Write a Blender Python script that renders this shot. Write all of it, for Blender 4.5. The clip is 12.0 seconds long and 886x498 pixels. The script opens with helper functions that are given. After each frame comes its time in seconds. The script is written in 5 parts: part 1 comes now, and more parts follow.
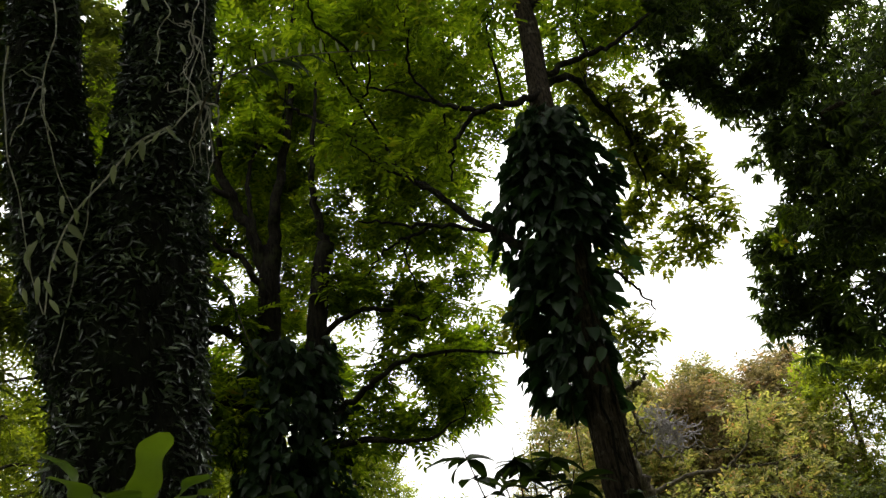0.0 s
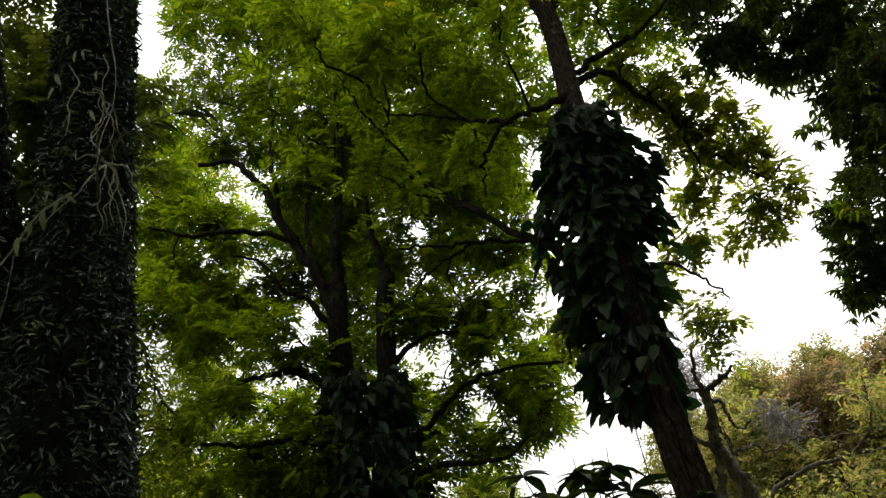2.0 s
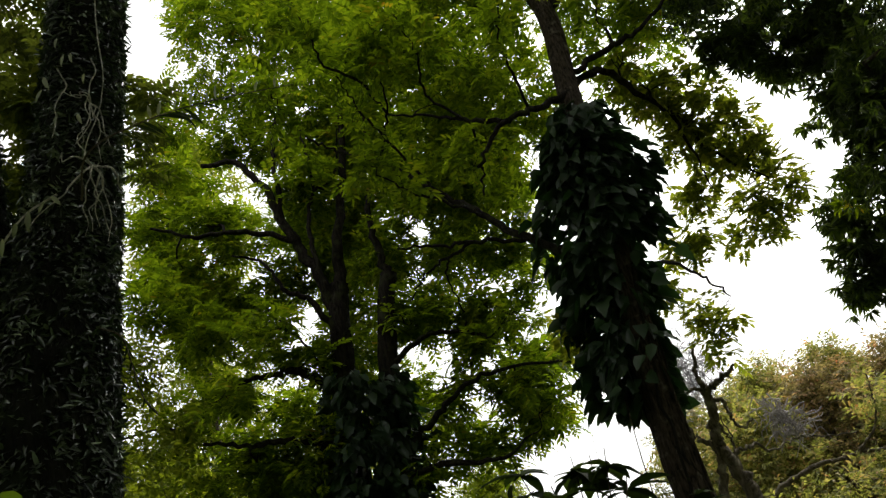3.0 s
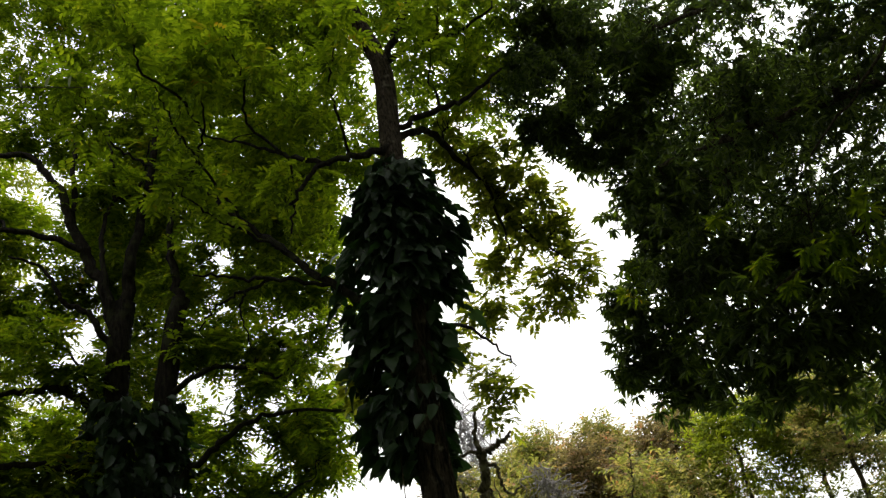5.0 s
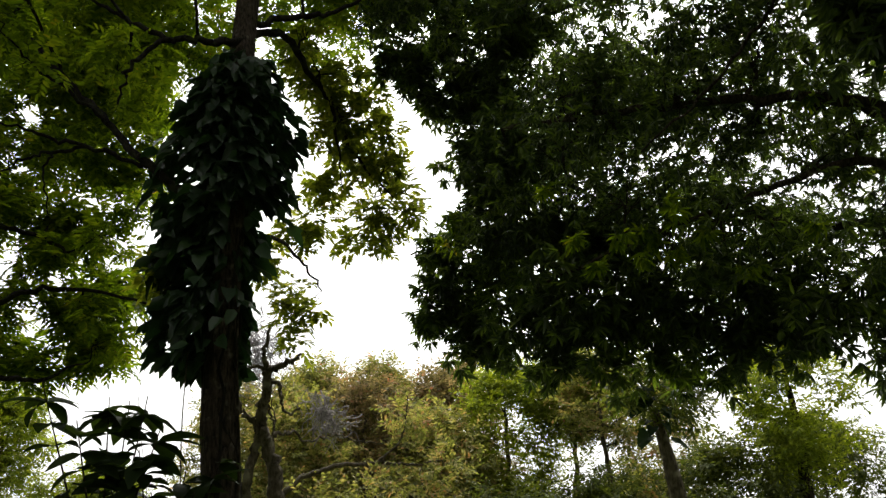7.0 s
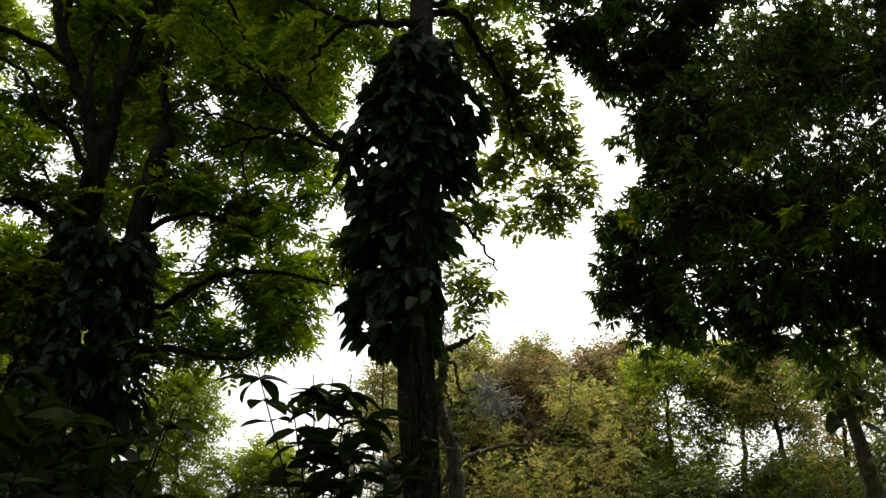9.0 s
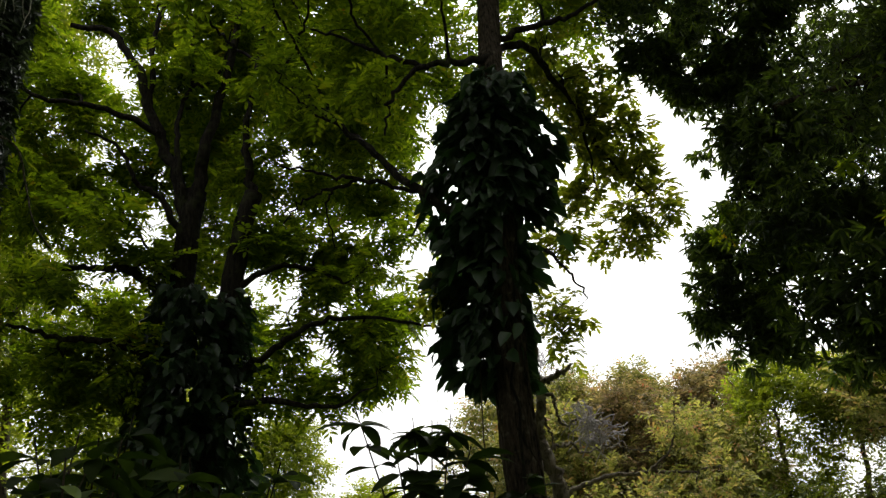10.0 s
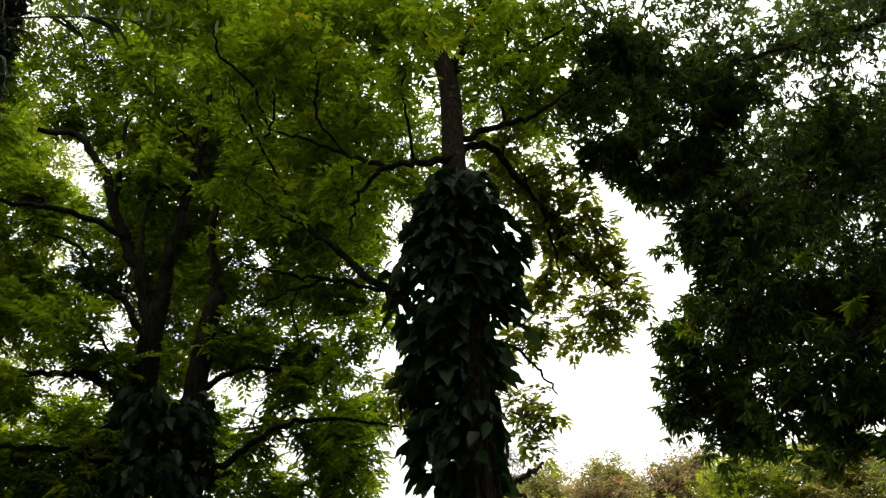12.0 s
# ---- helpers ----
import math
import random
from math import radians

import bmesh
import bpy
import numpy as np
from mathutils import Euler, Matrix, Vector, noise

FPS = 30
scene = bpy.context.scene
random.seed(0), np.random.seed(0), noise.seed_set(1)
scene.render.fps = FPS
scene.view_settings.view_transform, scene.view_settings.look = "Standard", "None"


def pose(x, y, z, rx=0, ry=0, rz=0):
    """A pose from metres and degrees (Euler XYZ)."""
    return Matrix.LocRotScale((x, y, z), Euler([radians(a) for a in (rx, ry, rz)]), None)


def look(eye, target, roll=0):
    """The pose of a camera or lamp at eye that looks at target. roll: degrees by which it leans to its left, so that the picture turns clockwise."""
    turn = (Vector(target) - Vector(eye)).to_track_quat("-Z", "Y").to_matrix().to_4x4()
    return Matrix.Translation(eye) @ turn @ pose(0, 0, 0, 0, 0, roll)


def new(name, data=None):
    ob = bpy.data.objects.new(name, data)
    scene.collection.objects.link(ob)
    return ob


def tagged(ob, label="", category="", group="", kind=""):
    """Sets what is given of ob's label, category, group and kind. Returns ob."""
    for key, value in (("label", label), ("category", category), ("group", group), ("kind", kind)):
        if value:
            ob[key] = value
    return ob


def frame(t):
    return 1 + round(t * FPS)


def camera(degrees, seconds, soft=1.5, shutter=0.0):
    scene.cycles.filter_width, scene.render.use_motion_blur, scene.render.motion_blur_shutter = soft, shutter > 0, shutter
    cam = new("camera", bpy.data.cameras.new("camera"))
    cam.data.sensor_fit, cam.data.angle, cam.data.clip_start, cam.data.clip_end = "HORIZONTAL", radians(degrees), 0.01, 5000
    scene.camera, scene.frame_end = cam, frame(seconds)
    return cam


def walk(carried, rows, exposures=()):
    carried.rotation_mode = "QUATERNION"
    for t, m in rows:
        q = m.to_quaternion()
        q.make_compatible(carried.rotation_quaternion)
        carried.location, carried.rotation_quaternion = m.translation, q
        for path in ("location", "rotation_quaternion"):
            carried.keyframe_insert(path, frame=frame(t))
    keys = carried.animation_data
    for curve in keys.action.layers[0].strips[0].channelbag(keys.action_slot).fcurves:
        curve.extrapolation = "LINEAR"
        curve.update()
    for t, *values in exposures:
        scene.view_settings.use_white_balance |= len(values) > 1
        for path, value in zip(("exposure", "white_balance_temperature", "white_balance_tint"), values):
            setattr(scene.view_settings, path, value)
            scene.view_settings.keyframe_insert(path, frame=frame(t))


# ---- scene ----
cam = camera(55.3, 12.0, 1.4)
METRES, EYE, TILT, LEAN, TURN = 2.4, 1.6, 20.5, 8.5, 0.0
ROWS = [
    (0.0, 0.0, 0.0, 0.0, 0.0, 0.0, 0.0),
    (0.5, 0.1089, 0.0728, -0.0383, 2.05, 0.52, 3.19),
    (1.0, 0.2088, 0.0741, -0.0375, 3.88, 0.38, 5.62),
    (1.5, 0.289, 0.0565, -0.0158, 6.48, 1.19, 7.47),
    (2.0, 0.3788, 0.0594, -0.0226, 8.51, 1.8, 7.6),
    (2.5, 0.4188, 0.0572, -0.0319, 9.21, 1.75, 7.82),
    (4.5, 0.4424, 0.0686, -0.0261, 5.67, 3.08, 7.37),
    (5.0, 0.4786, 0.0769, -0.0208, -3.79, 3.97, 0.1),
    (5.5, 0.5008, 0.0765, -0.0176, -10.26, 5.5, -5.38),
    (6.0, 0.5206, 0.0639, -0.0305, -15.32, 4.75, -9.36),
    (6.5, 0.4964, 0.068, -0.0476, -17.07, 2.57, -11.87),
    (8.5, 0.2375, 0.1822, -0.12, -12.2, -0.84, -12.51),
    (9.0, 0.2012, 0.1994, -0.1336, -8.1, -1.86, -11.11),
    (9.5, 0.1927, 0.212, -0.1351, -4.82, -1.94, -8.42),
    (10.0, 0.1882, 0.214, -0.1249, -2.47, -0.46, -6.2),
    (10.5, 0.1882, 0.2154, -0.1212, -0.39, 1.05, -5.02),
    (11.0, 0.1899, 0.2155, -0.1187, 0.59, 2.79, -4.44),
    (11.5, 0.1898, 0.2141, -0.1121, 0.61, 4.66, -3.54),
    (12.0, 0.2072, 0.215, -0.1117, -4.41, 6.19, -5.19),
]
walk(cam, [(t, pose(0, 0, EYE, TILT, LEAN, TURN) @ pose(METRES * x, METRES * y, METRES * z, 90 + pitch, roll, yaw)) for t, x, y, z, yaw, pitch, roll in ROWS],
     [(0.0, 1.12), (2.7, 0.9), (6.7, 0.86), (8.6, 0.7), (12.0, 0.92)])

# ---- overcast sky and a veiled sun ----
world = bpy.data.worlds.new("overcast_sky")
scene.world = world
world.use_nodes = True
wn, wl = world.node_tree.nodes, world.node_tree.links
wn.clear()
sky = wn.new("ShaderNodeTexSky")
sky.sky_type, sky.sun_disc = "NISHITA", False
sky.sun_elevation, sky.sun_rotation = radians(50), radians(20)
sky.air_density, sky.dust_density, sky.ozone_density = 1.0, 6.0, 1.0
veil = wn.new("ShaderNodeHueSaturation")
veil.inputs["Saturation"].default_value = 0.12
cloud = wn.new("ShaderNodeMix")
cloud.data_type = "RGBA"
cloud.inputs["Factor"].default_value = 0.6
cloud.inputs["B"].default_value = (7.15, 7.1, 6.95, 1)
back, out = wn.new("ShaderNodeBackground"), wn.new("ShaderNodeOutputWorld")
back.inputs["Strength"].default_value = 0.15
wl.new(sky.outputs[0], veil.inputs["Color"])
wl.new(veil.outputs[0], cloud.inputs["A"])
wl.new(cloud.outputs["Result"], back.inputs["Color"])
wl.new(back.outputs[0], out.inputs[0])
sun = bpy.data.lights.new("veiled_sun", "SUN")
sun.energy, sun.angle, sun.color = 1.5, radians(25), (1.0, 0.97, 0.92)
new("veiled_sun", sun).matrix_world = look((5.0, 13.7, 17.4), (0, 0, 0))


# ---- materials ----
def material(name):
    m = bpy.data.materials.new(name)
    m.use_nodes = True
    nt = m.node_tree
    nt.nodes.clear()
    return m, nt.nodes, nt.links


def ramp_of(n, stops):
    r = n.new("ShaderNodeValToRGB")
    while len(r.color_ramp.elements) < len(stops):
        r.color_ramp.elements.new(0.5)
    for e, (p, c) in zip(r.color_ramp.elements, stops):
        e.position, e.color = p, (*c, 1)
    return r


def leaf_material(name, stops, through_tint, share, rough=0.5, single=False, gloss=0.25):
    """Leaf: glossy cuticle over a translucent blade; each leaf takes its own tone, with blotches and a paler midrib noise."""
    m, n, l = material(name)
    pick = n.new("ShaderNodeObjectInfo") if single else n.new("ShaderNodeNewGeometry")
    tone = ramp_of(n, stops)
    co = n.new("ShaderNodeTexCoord")
    patch = n.new("ShaderNodeTexNoise")
    patch.inputs["Scale"].default_value, patch.inputs["Detail"].default_value = 2.4, 3.0
    l.new(co.outputs["Object"], patch.inputs["Vector"])
    spread = n.new("ShaderNodeMapRange")
    spread.inputs["From Min"].default_value, spread.inputs["From Max"].default_value = 0.3, 0.7
    l.new(patch.outputs[0], spread.inputs["Value"])
    choose = n.new("ShaderNodeMix")
    choose.inputs["Factor"].default_value = 0.0 if single else 0.5
    l.new(pick.outputs["Random" if single else "Random Per Island"], choose.inputs["A"])
    l.new(spread.outputs[0], choose.inputs["B"])
    l.new(choose.outputs["Result"], tone.inputs[0])
    blotch = n.new("ShaderNodeTexNoise")
    blotch.inputs["Scale"].default_value, blotch.inputs["Detail"].default_value = 9.0, 4.0
    l.new(co.outputs["Object"], blotch.inputs["Vector"])
    vary = n.new("ShaderNodeMix")
    vary.data_type, vary.blend_type = "RGBA", "MULTIPLY"
    vary.inputs["Factor"].default_value = 0.6
    shade = ramp_of(n, [(0.3, (0.6, 0.62, 0.5)), (0.7, (1.15, 1.1, 1.0))])
    l.new(blotch.outputs[0], shade.inputs[0])
    l.new(tone.outputs[0], vary.inputs["A"])
    l.new(shade.outputs[0], vary.inputs["B"])
    bsdf, trans, mix, o = n.new("ShaderNodeBsdfPrincipled"), n.new("ShaderNodeBsdfTranslucent"), n.new("ShaderNodeMixShader"), n.new("ShaderNodeOutputMaterial")
    l.new(vary.outputs["Result"], bsdf.inputs["Base Color"])
    bsdf.inputs["Roughness"].default_value = rough
    bsdf.inputs["Specular IOR Level"].default_value = gloss
    glow = n.new("ShaderNodeMix")
    glow.data_type, glow.blend_type = "RGBA", "MULTIPLY"
    glow.inputs["Factor"].default_value = 1.0
    glow.inputs["B"].default_value = (*through_tint, 1)
    l.new(vary.outputs["Result"], glow.inputs["A"])
    l.new(glow.outputs["Result"], trans.inputs["Color"])
    mix.inputs[0].default_value = share
    l.new(bsdf.outputs[0], mix.inputs[1])
    l.new(trans.outputs[0], mix.inputs[2])
    l.new(mix.outputs[0], o.inputs["Surface"])
    return m


def bark_material(name, dark, light, patch, scale=1.0, patches=0.55):
    """Bark: long fissures, pale lichen blotches, and relief."""
    m, n, l = material(name)
    co, stretch = n.new("ShaderNodeTexCoord"), n.new("ShaderNodeMapping")
    stretch.inputs["Scale"].default_value = (14 * scale, 14 * scale, 3.2 * scale)
    l.new(co.outputs["Object"], stretch.inputs[0])
    fissure = n.new("ShaderNodeTexNoise")
    fissure.inputs["Scale"].default_value, fissure.inputs["Detail"].default_value, fissure.inputs["Roughness"].default_value = 1.6, 8.0, 0.65
    l.new(stretch.outputs[0], fissure.inputs["Vector"])
    tone = ramp_of(n, [(0.38, dark), (0.64, light)])
    l.new(fissure.outputs[0], tone.inputs[0])
    spots = n.new("ShaderNodeTexNoise")
    spots.inputs["Scale"].default_value, spots.inputs["Detail"].default_value = 5.0 * scale, 5.0
    l.new(co.outputs["Object"], spots.inputs["Vector"])
    cover = ramp_of(n, [(patches, (0, 0, 0)), (patches + 0.16, (1, 1, 1))])
    l.new(spots.outputs[0], cover.inputs[0])
    mix = n.new("ShaderNodeMix")
    mix.data_type = "RGBA"
    l.new(cover.outputs[0], mix.inputs["Factor"])
    l.new(tone.outputs[0], mix.inputs["A"])
    mix.inputs["B"].default_value = (*patch, 1)
    bump = n.new("ShaderNodeBump")
    bump.inputs["Strength"].default_value, bump.inputs["Distance"].default_value = 1.0, 0.06
    l.new(fissure.outputs[0], bump.inputs["Height"])
    bsdf, o = n.new("ShaderNodeBsdfPrincipled"), n.new("ShaderNodeOutputMaterial")
    bsdf.inputs["Roughness"].default_value = 0.9
    bsdf.inputs["Specular IOR Level"].default_value = 0.12
    l.new(mix.outputs["Result"], bsdf.inputs["Base Color"])
    l.new(bump.outputs[0], bsdf.inputs["Normal"])
    l.new(bsdf.outputs[0], o.inputs["Surface"])
    return m


LEAF_BRIGHT = leaf_material("leaf_yellow_green", [(0.0, (0.02, 0.034, 0.007)), (0.35, (0.057, 0.085, 0.013)), (0.6, (0.11, 0.147, 0.018)), (0.84, (0.172, 0.2, 0.028)), (0.95, (0.21, 0.165, 0.03)), (1.0, (0.24, 0.12, 0.035))], (2.74, 2.97, 0.55), 0.62, 0.6, False, 0.07)
LEAF_MID = leaf_material("leaf_mid_green", [(0.0, (0.03, 0.042, 0.012)), (0.5, (0.095, 0.115, 0.024)), (1.0, (0.2, 0.2, 0.05))], (2.5, 2.55, 0.6), 0.6, 0.6, False, 0.09)
LEAF_DARK = leaf_material("leaf_dark_glossy", [(0.0, (0.015, 0.024, 0.014)), (0.45, (0.036, 0.052, 0.025)), (0.68, (0.08, 0.107, 0.037)), (1.0, (0.17, 0.23, 0.04))], (2.6, 2.9, 0.8), 0.45, 0.36, False, 0.3)
LEAF_CLIMBER = leaf_material("leaf_climber", [(0.0, (0.012, 0.026, 0.012)), (0.6, (0.022, 0.042, 0.02)), (1.0, (0.042, 0.072, 0.032))], (1.4, 1.9, 0.8), 0.25, 0.42, True)
LEAF_CLIMBER_MASS = leaf_material("leaf_climber_mass", [(0.0, (0.012, 0.026, 0.012)), (0.6, (0.022, 0.042, 0.02)), (1.0, (0.042, 0.072, 0.032))], (1.4, 1.9, 0.8), 0.25, 0.42)
# Creeping fern: the pale top stops paint sky glints on some leaves.
LEAF_CREEPER = leaf_material("leaf_creeping_fern_glints", [(0.0, (0.012, 0.022, 0.01)), (0.5, (0.022, 0.038, 0.017)), (0.66, (0.05, 0.075, 0.038)), (0.78, (0.18, 0.23, 0.16)), (1.0, (0.4, 0.45, 0.34))], (1.2, 1.4, 0.7), 0.12, 0.28, False, 0.5)
LEAF_CREEPER_ONE = leaf_material("leaf_creeping_fern_glints_single", [(0.0, (0.012, 0.022, 0.01)), (0.5, (0.022, 0.038, 0.017)), (0.66, (0.05, 0.075, 0.038)), (0.78, (0.18, 0.23, 0.16)), (1.0, (0.4, 0.45, 0.34))], (1.2, 1.4, 0.7), 0.12, 0.28, True, 0.5)
LEAF_PALE = leaf_material("leaf_pale_lance", [(0.0, (0.2, 0.22, 0.13)), (1.0, (0.36, 0.38, 0.24))], (1.2, 1.3, 0.8), 0.25, 0.5, True)
LEAF_FROND = leaf_material("leaf_nest_fern", [(0.0, (0.08, 0.13, 0.015)), (1.0, (0.15, 0.21, 0.025))], (1.6, 1.8, 0.6), 0.25, 0.35, True, 0.4)
# Deep shade of the undergrowth is put into these near-black leaf colours.
LEAF_SHRUB_SHADED = leaf_material("leaf_shrub_shaded", [(0.0, (0.012, 0.02, 0.008)), (0.8, (0.024, 0.036, 0.012)), (1.0, (0.045, 0.065, 0.02))], (2.2, 2.6, 0.7), 0.3, 0.6, True, 0.04)
LEAF_FAR_OLIVE = leaf_material("leaf_far_olive", [(0.0, (0.05, 0.06, 0.025)), (0.35, (0.15, 0.165, 0.065)), (0.58, (0.3, 0.3, 0.13)), (0.74, (0.38, 0.3, 0.19)), (1.0, (0.42, 0.15, 0.1))], (1.8, 1.8, 0.7), 0.42, 0.65, False, 0.12)
LEAF_FAR_GREEN = leaf_material("leaf_far_green", [(0.0, (0.055, 0.078, 0.02)), (0.5, (0.16, 0.2, 0.045)), (1.0, (0.3, 0.33, 0.08))], (2.3, 2.3, 0.4), 0.5, 0.65, False, 0.12)
LEAF_FAR_DARK = leaf_material("leaf_far_dark_green", [(0.0, (0.03, 0.045, 0.016)), (0.5, (0.075, 0.095, 0.03)), (1.0, (0.15, 0.165, 0.05))], (2.0, 2.0, 0.6), 0.42, 0.6, False, 0.15)
LEAF_FAR_RUST = leaf_material("leaf_far_rust", [(0.0, (0.06, 0.055, 0.03)), (0.4, (0.17, 0.15, 0.085)), (0.62, (0.3, 0.25, 0.16)), (0.8, (0.38, 0.26, 0.19)), (1.0, (0.42, 0.13, 0.09))], (1.6, 1.5, 0.8), 0.42, 0.65, False, 0.12)
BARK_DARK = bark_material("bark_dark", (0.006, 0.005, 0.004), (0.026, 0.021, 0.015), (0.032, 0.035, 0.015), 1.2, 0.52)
BARK_BROWN = bark_material("bark_brown_fissured", (0.008, 0.006, 0.004), (0.075, 0.057, 0.04), (0.16, 0.142, 0.105), 1.8, 0.6)
BARK_GREY = bark_material("bark_grey", (0.045, 0.036, 0.024), (0.14, 0.115, 0.078), (0.21, 0.185, 0.13), 1.2)
# Mossy bark with the shade between the ferns put into its near-black tones.
BARK_MOSS_SHADED = bark_material("bark_mossy_shaded", (0.004, 0.004, 0.003), (0.014, 0.014, 0.009), (0.014, 0.02, 0.008), 1.4, 0.5)
ROOT_PALE = bark_material("root_pale", (0.55, 0.52, 0.46), (0.8, 0.76, 0.69), (0.82, 0.79, 0.72), 3.0)
TWIG_GREY = bark_material("twig_dead_grey", (0.22, 0.195, 0.2), (0.42, 0.38, 0.39), (0.5, 0.46, 0.47), 2.0)
SOIL = bark_material("grass_and_litter", (0.06, 0.085, 0.03), (0.12, 0.15, 0.05), (0.15, 0.12, 0.07), 0.25, 0.55)


# ---- mesh makers ----
rng = np.random.default_rng(7)


def quads(name, verts, faces, mat, smooth=False):
    verts, faces = np.asarray(verts, np.float32), np.asarray(faces, np.int32)
    me = bpy.data.meshes.new(name)
    me.vertices.add(len(verts))
    me.vertices.foreach_set("co", verts.ravel())
    me.loops.add(faces.size)
    me.loops.foreach_set("vertex_index", faces.ravel())
    me.polygons.add(len(faces))
    me.polygons.foreach_set("loop_start", np.arange(0, faces.size, 4, dtype=np.int32))
    if smooth:
        me.polygons.foreach_set("use_smooth", np.ones(len(faces), bool))
    me.update(calc_edges=True)
    me.materials.append(mat)
    return me


def part(name, me, parent, label="", kind=""):
    ob = new(name, me)
    ob.parent = parent
    return tagged(ob, label, kind=kind)


def thing(name, at, label, category, group="", kind=""):
    ob = new(name)
    ob.location = at
    ob.empty_display_size = 0.2
    return tagged(ob, label, category, group, kind)


def smooth_line(points, per=6):
    """A Catmull-Rom line through the points."""
    p = np.asarray(points, float)
    q = np.vstack([2 * p[0] - p[1], p, 2 * p[-1] - p[-2]])
    line = []
    for i in range(1, len(q) - 2):
        for s in np.linspace(0, 1, per, endpoint=False):
            a, b, c, d = q[i - 1:i + 3]
            line.append(0.5 * (2 * b + (c - a) * s + (2 * a - 5 * b + 4 * c - d) * s * s + (3 * b - a - 3 * c + d) * s ** 3))
    return np.array(line + [p[-1]])


def tube(line, r0, r1, sides=7, knobs=0.08, power=1.0):
    """Verts and quads of a tapered, slightly knobbly tube with a pointed end."""
    line = np.asarray(line, float)
    n = len(line)
    go = np.gradient(line, axis=0)
    go /= np.linalg.norm(go, axis=1)[:, None] + 1e-9
    ref = np.array([0.31, 0.87, 0.1]) if abs(go[0][2]) > 0.7 else np.array([0, 0, 1.0])
    u = np.cross(go, ref)
    u /= np.linalg.norm(u, axis=1)[:, None] + 1e-9
    w = np.cross(go, u)
    r = r0 + (r1 - r0) * np.linspace(0, 1, n) ** power
    a = np.linspace(0, 2 * np.pi, sides, endpoint=False)
    wob = 1 + knobs * rng.standard_normal((n, sides)) + knobs * np.sin(3 * a + rng.uniform(0, 6))[None, :]
    v = line[:, None, :] + (r[:, None] * wob)[:, :, None] * (np.cos(a)[None, :, None] * u[:, None, :] + np.sin(a)[None, :, None] * w[:, None, :])
    i, j = np.meshgrid(np.arange(n - 1), np.arange(sides), indexing="ij")
    k = (j + 1) % sides
    f = np.stack([i * sides + j, i * sides + k, (i + 1) * sides + k, (i + 1) * sides + j], -1).reshape(-1, 4)
    return v.reshape(-1, 3), f


def ridged(line, r0, r1, sides=44, depth=0.1, pitch=4.5):
    """A trunk with long uneven bark ridges that run up it."""
    n = len(line)
    v, f = tube(line, 1.0, 1.0, sides, 0.0)
    v = v.reshape(n, sides, 3)
    a = np.linspace(0, 2 * np.pi, sides, endpoint=False)
    r = np.linspace(r0, r1, n)
    ridge = np.array([[1 + depth * noise.noise((pitch * math.cos(w), pitch * math.sin(w), 0.9 * p[2])) + 0.4 * depth * noise.noise((11 * math.cos(w), 11 * math.sin(w), 2.6 * p[2])) for w in a] for p in line])
    v = line[:, None, :] + (v - line[:, None, :]) * (r[:, None] * ridge)[:, :, None]
    return v.reshape(-1, 3), f


class Heap:
    """Gathers verts and quads."""

    def __init__(self):
        self.v, self.f, self.n = [], [], 0

    def add(self, vf):
        v, f = vf
        self.v.append(v)
        self.f.append(f + self.n)
        self.n += len(v)

    def mesh(self, name, mat, at=(0, 0, 0), smooth=False):
        return quads(name, np.vstack(self.v) - np.asarray(at), np.vstack(self.f), mat, smooth)


def leaflet(at, way, up, length, width, fold=0.18, sag=0.1):
    """Six verts and two quads: a small pointed leaf folded on its midrib."""
    way, up = np.asarray(way, float), np.asarray(up, float)
    way = way / np.linalg.norm(way)
    side = np.cross(way, up)
    side /= np.linalg.norm(side) + 1e-9
    up = np.cross(side, way)
    p = np.asarray(at, float)
    rise = fold * width
    v = [p, p + way * length - up * sag * length]
    for s in (-1, 1):
        v += [p + way * length * 0.3 + side * s * width * 0.46 + up * rise, p + way * length * 0.68 + side * s * width * 0.4 + up * (rise - sag * length * 0.4)]
    return np.array(v)


LEAF_QUADS = np.array([[0, 2, 3, 1], [0, 1, 5, 4]])


def pinnate(pairs, reach, length, width):
    """A feathered leaf: pairs of leaflets along a drooping stalk."""
    v = []
    for i in range(pairs):
        s = (i + 0.8) / pairs
        x, z = reach * s, -0.22 * reach * s * s
        for side in (-1, 1):
            lean = rng.normal(0, 0.12)
            v.append(leaflet((x, side * 0.004, z), (0.55 + lean, side, -0.18 + rng.normal(0, 0.15)), (rng.normal(0, 0.2), rng.normal(0, 0.2), 1), length * rng.uniform(0.8, 1.1) * (1 - 0.25 * abs(s - 0.5)), width))
    v.append(leaflet((reach, 0, -0.22 * reach), (1, 0, -0.4), (0, 0, 1), length, width))
    return np.array(v)


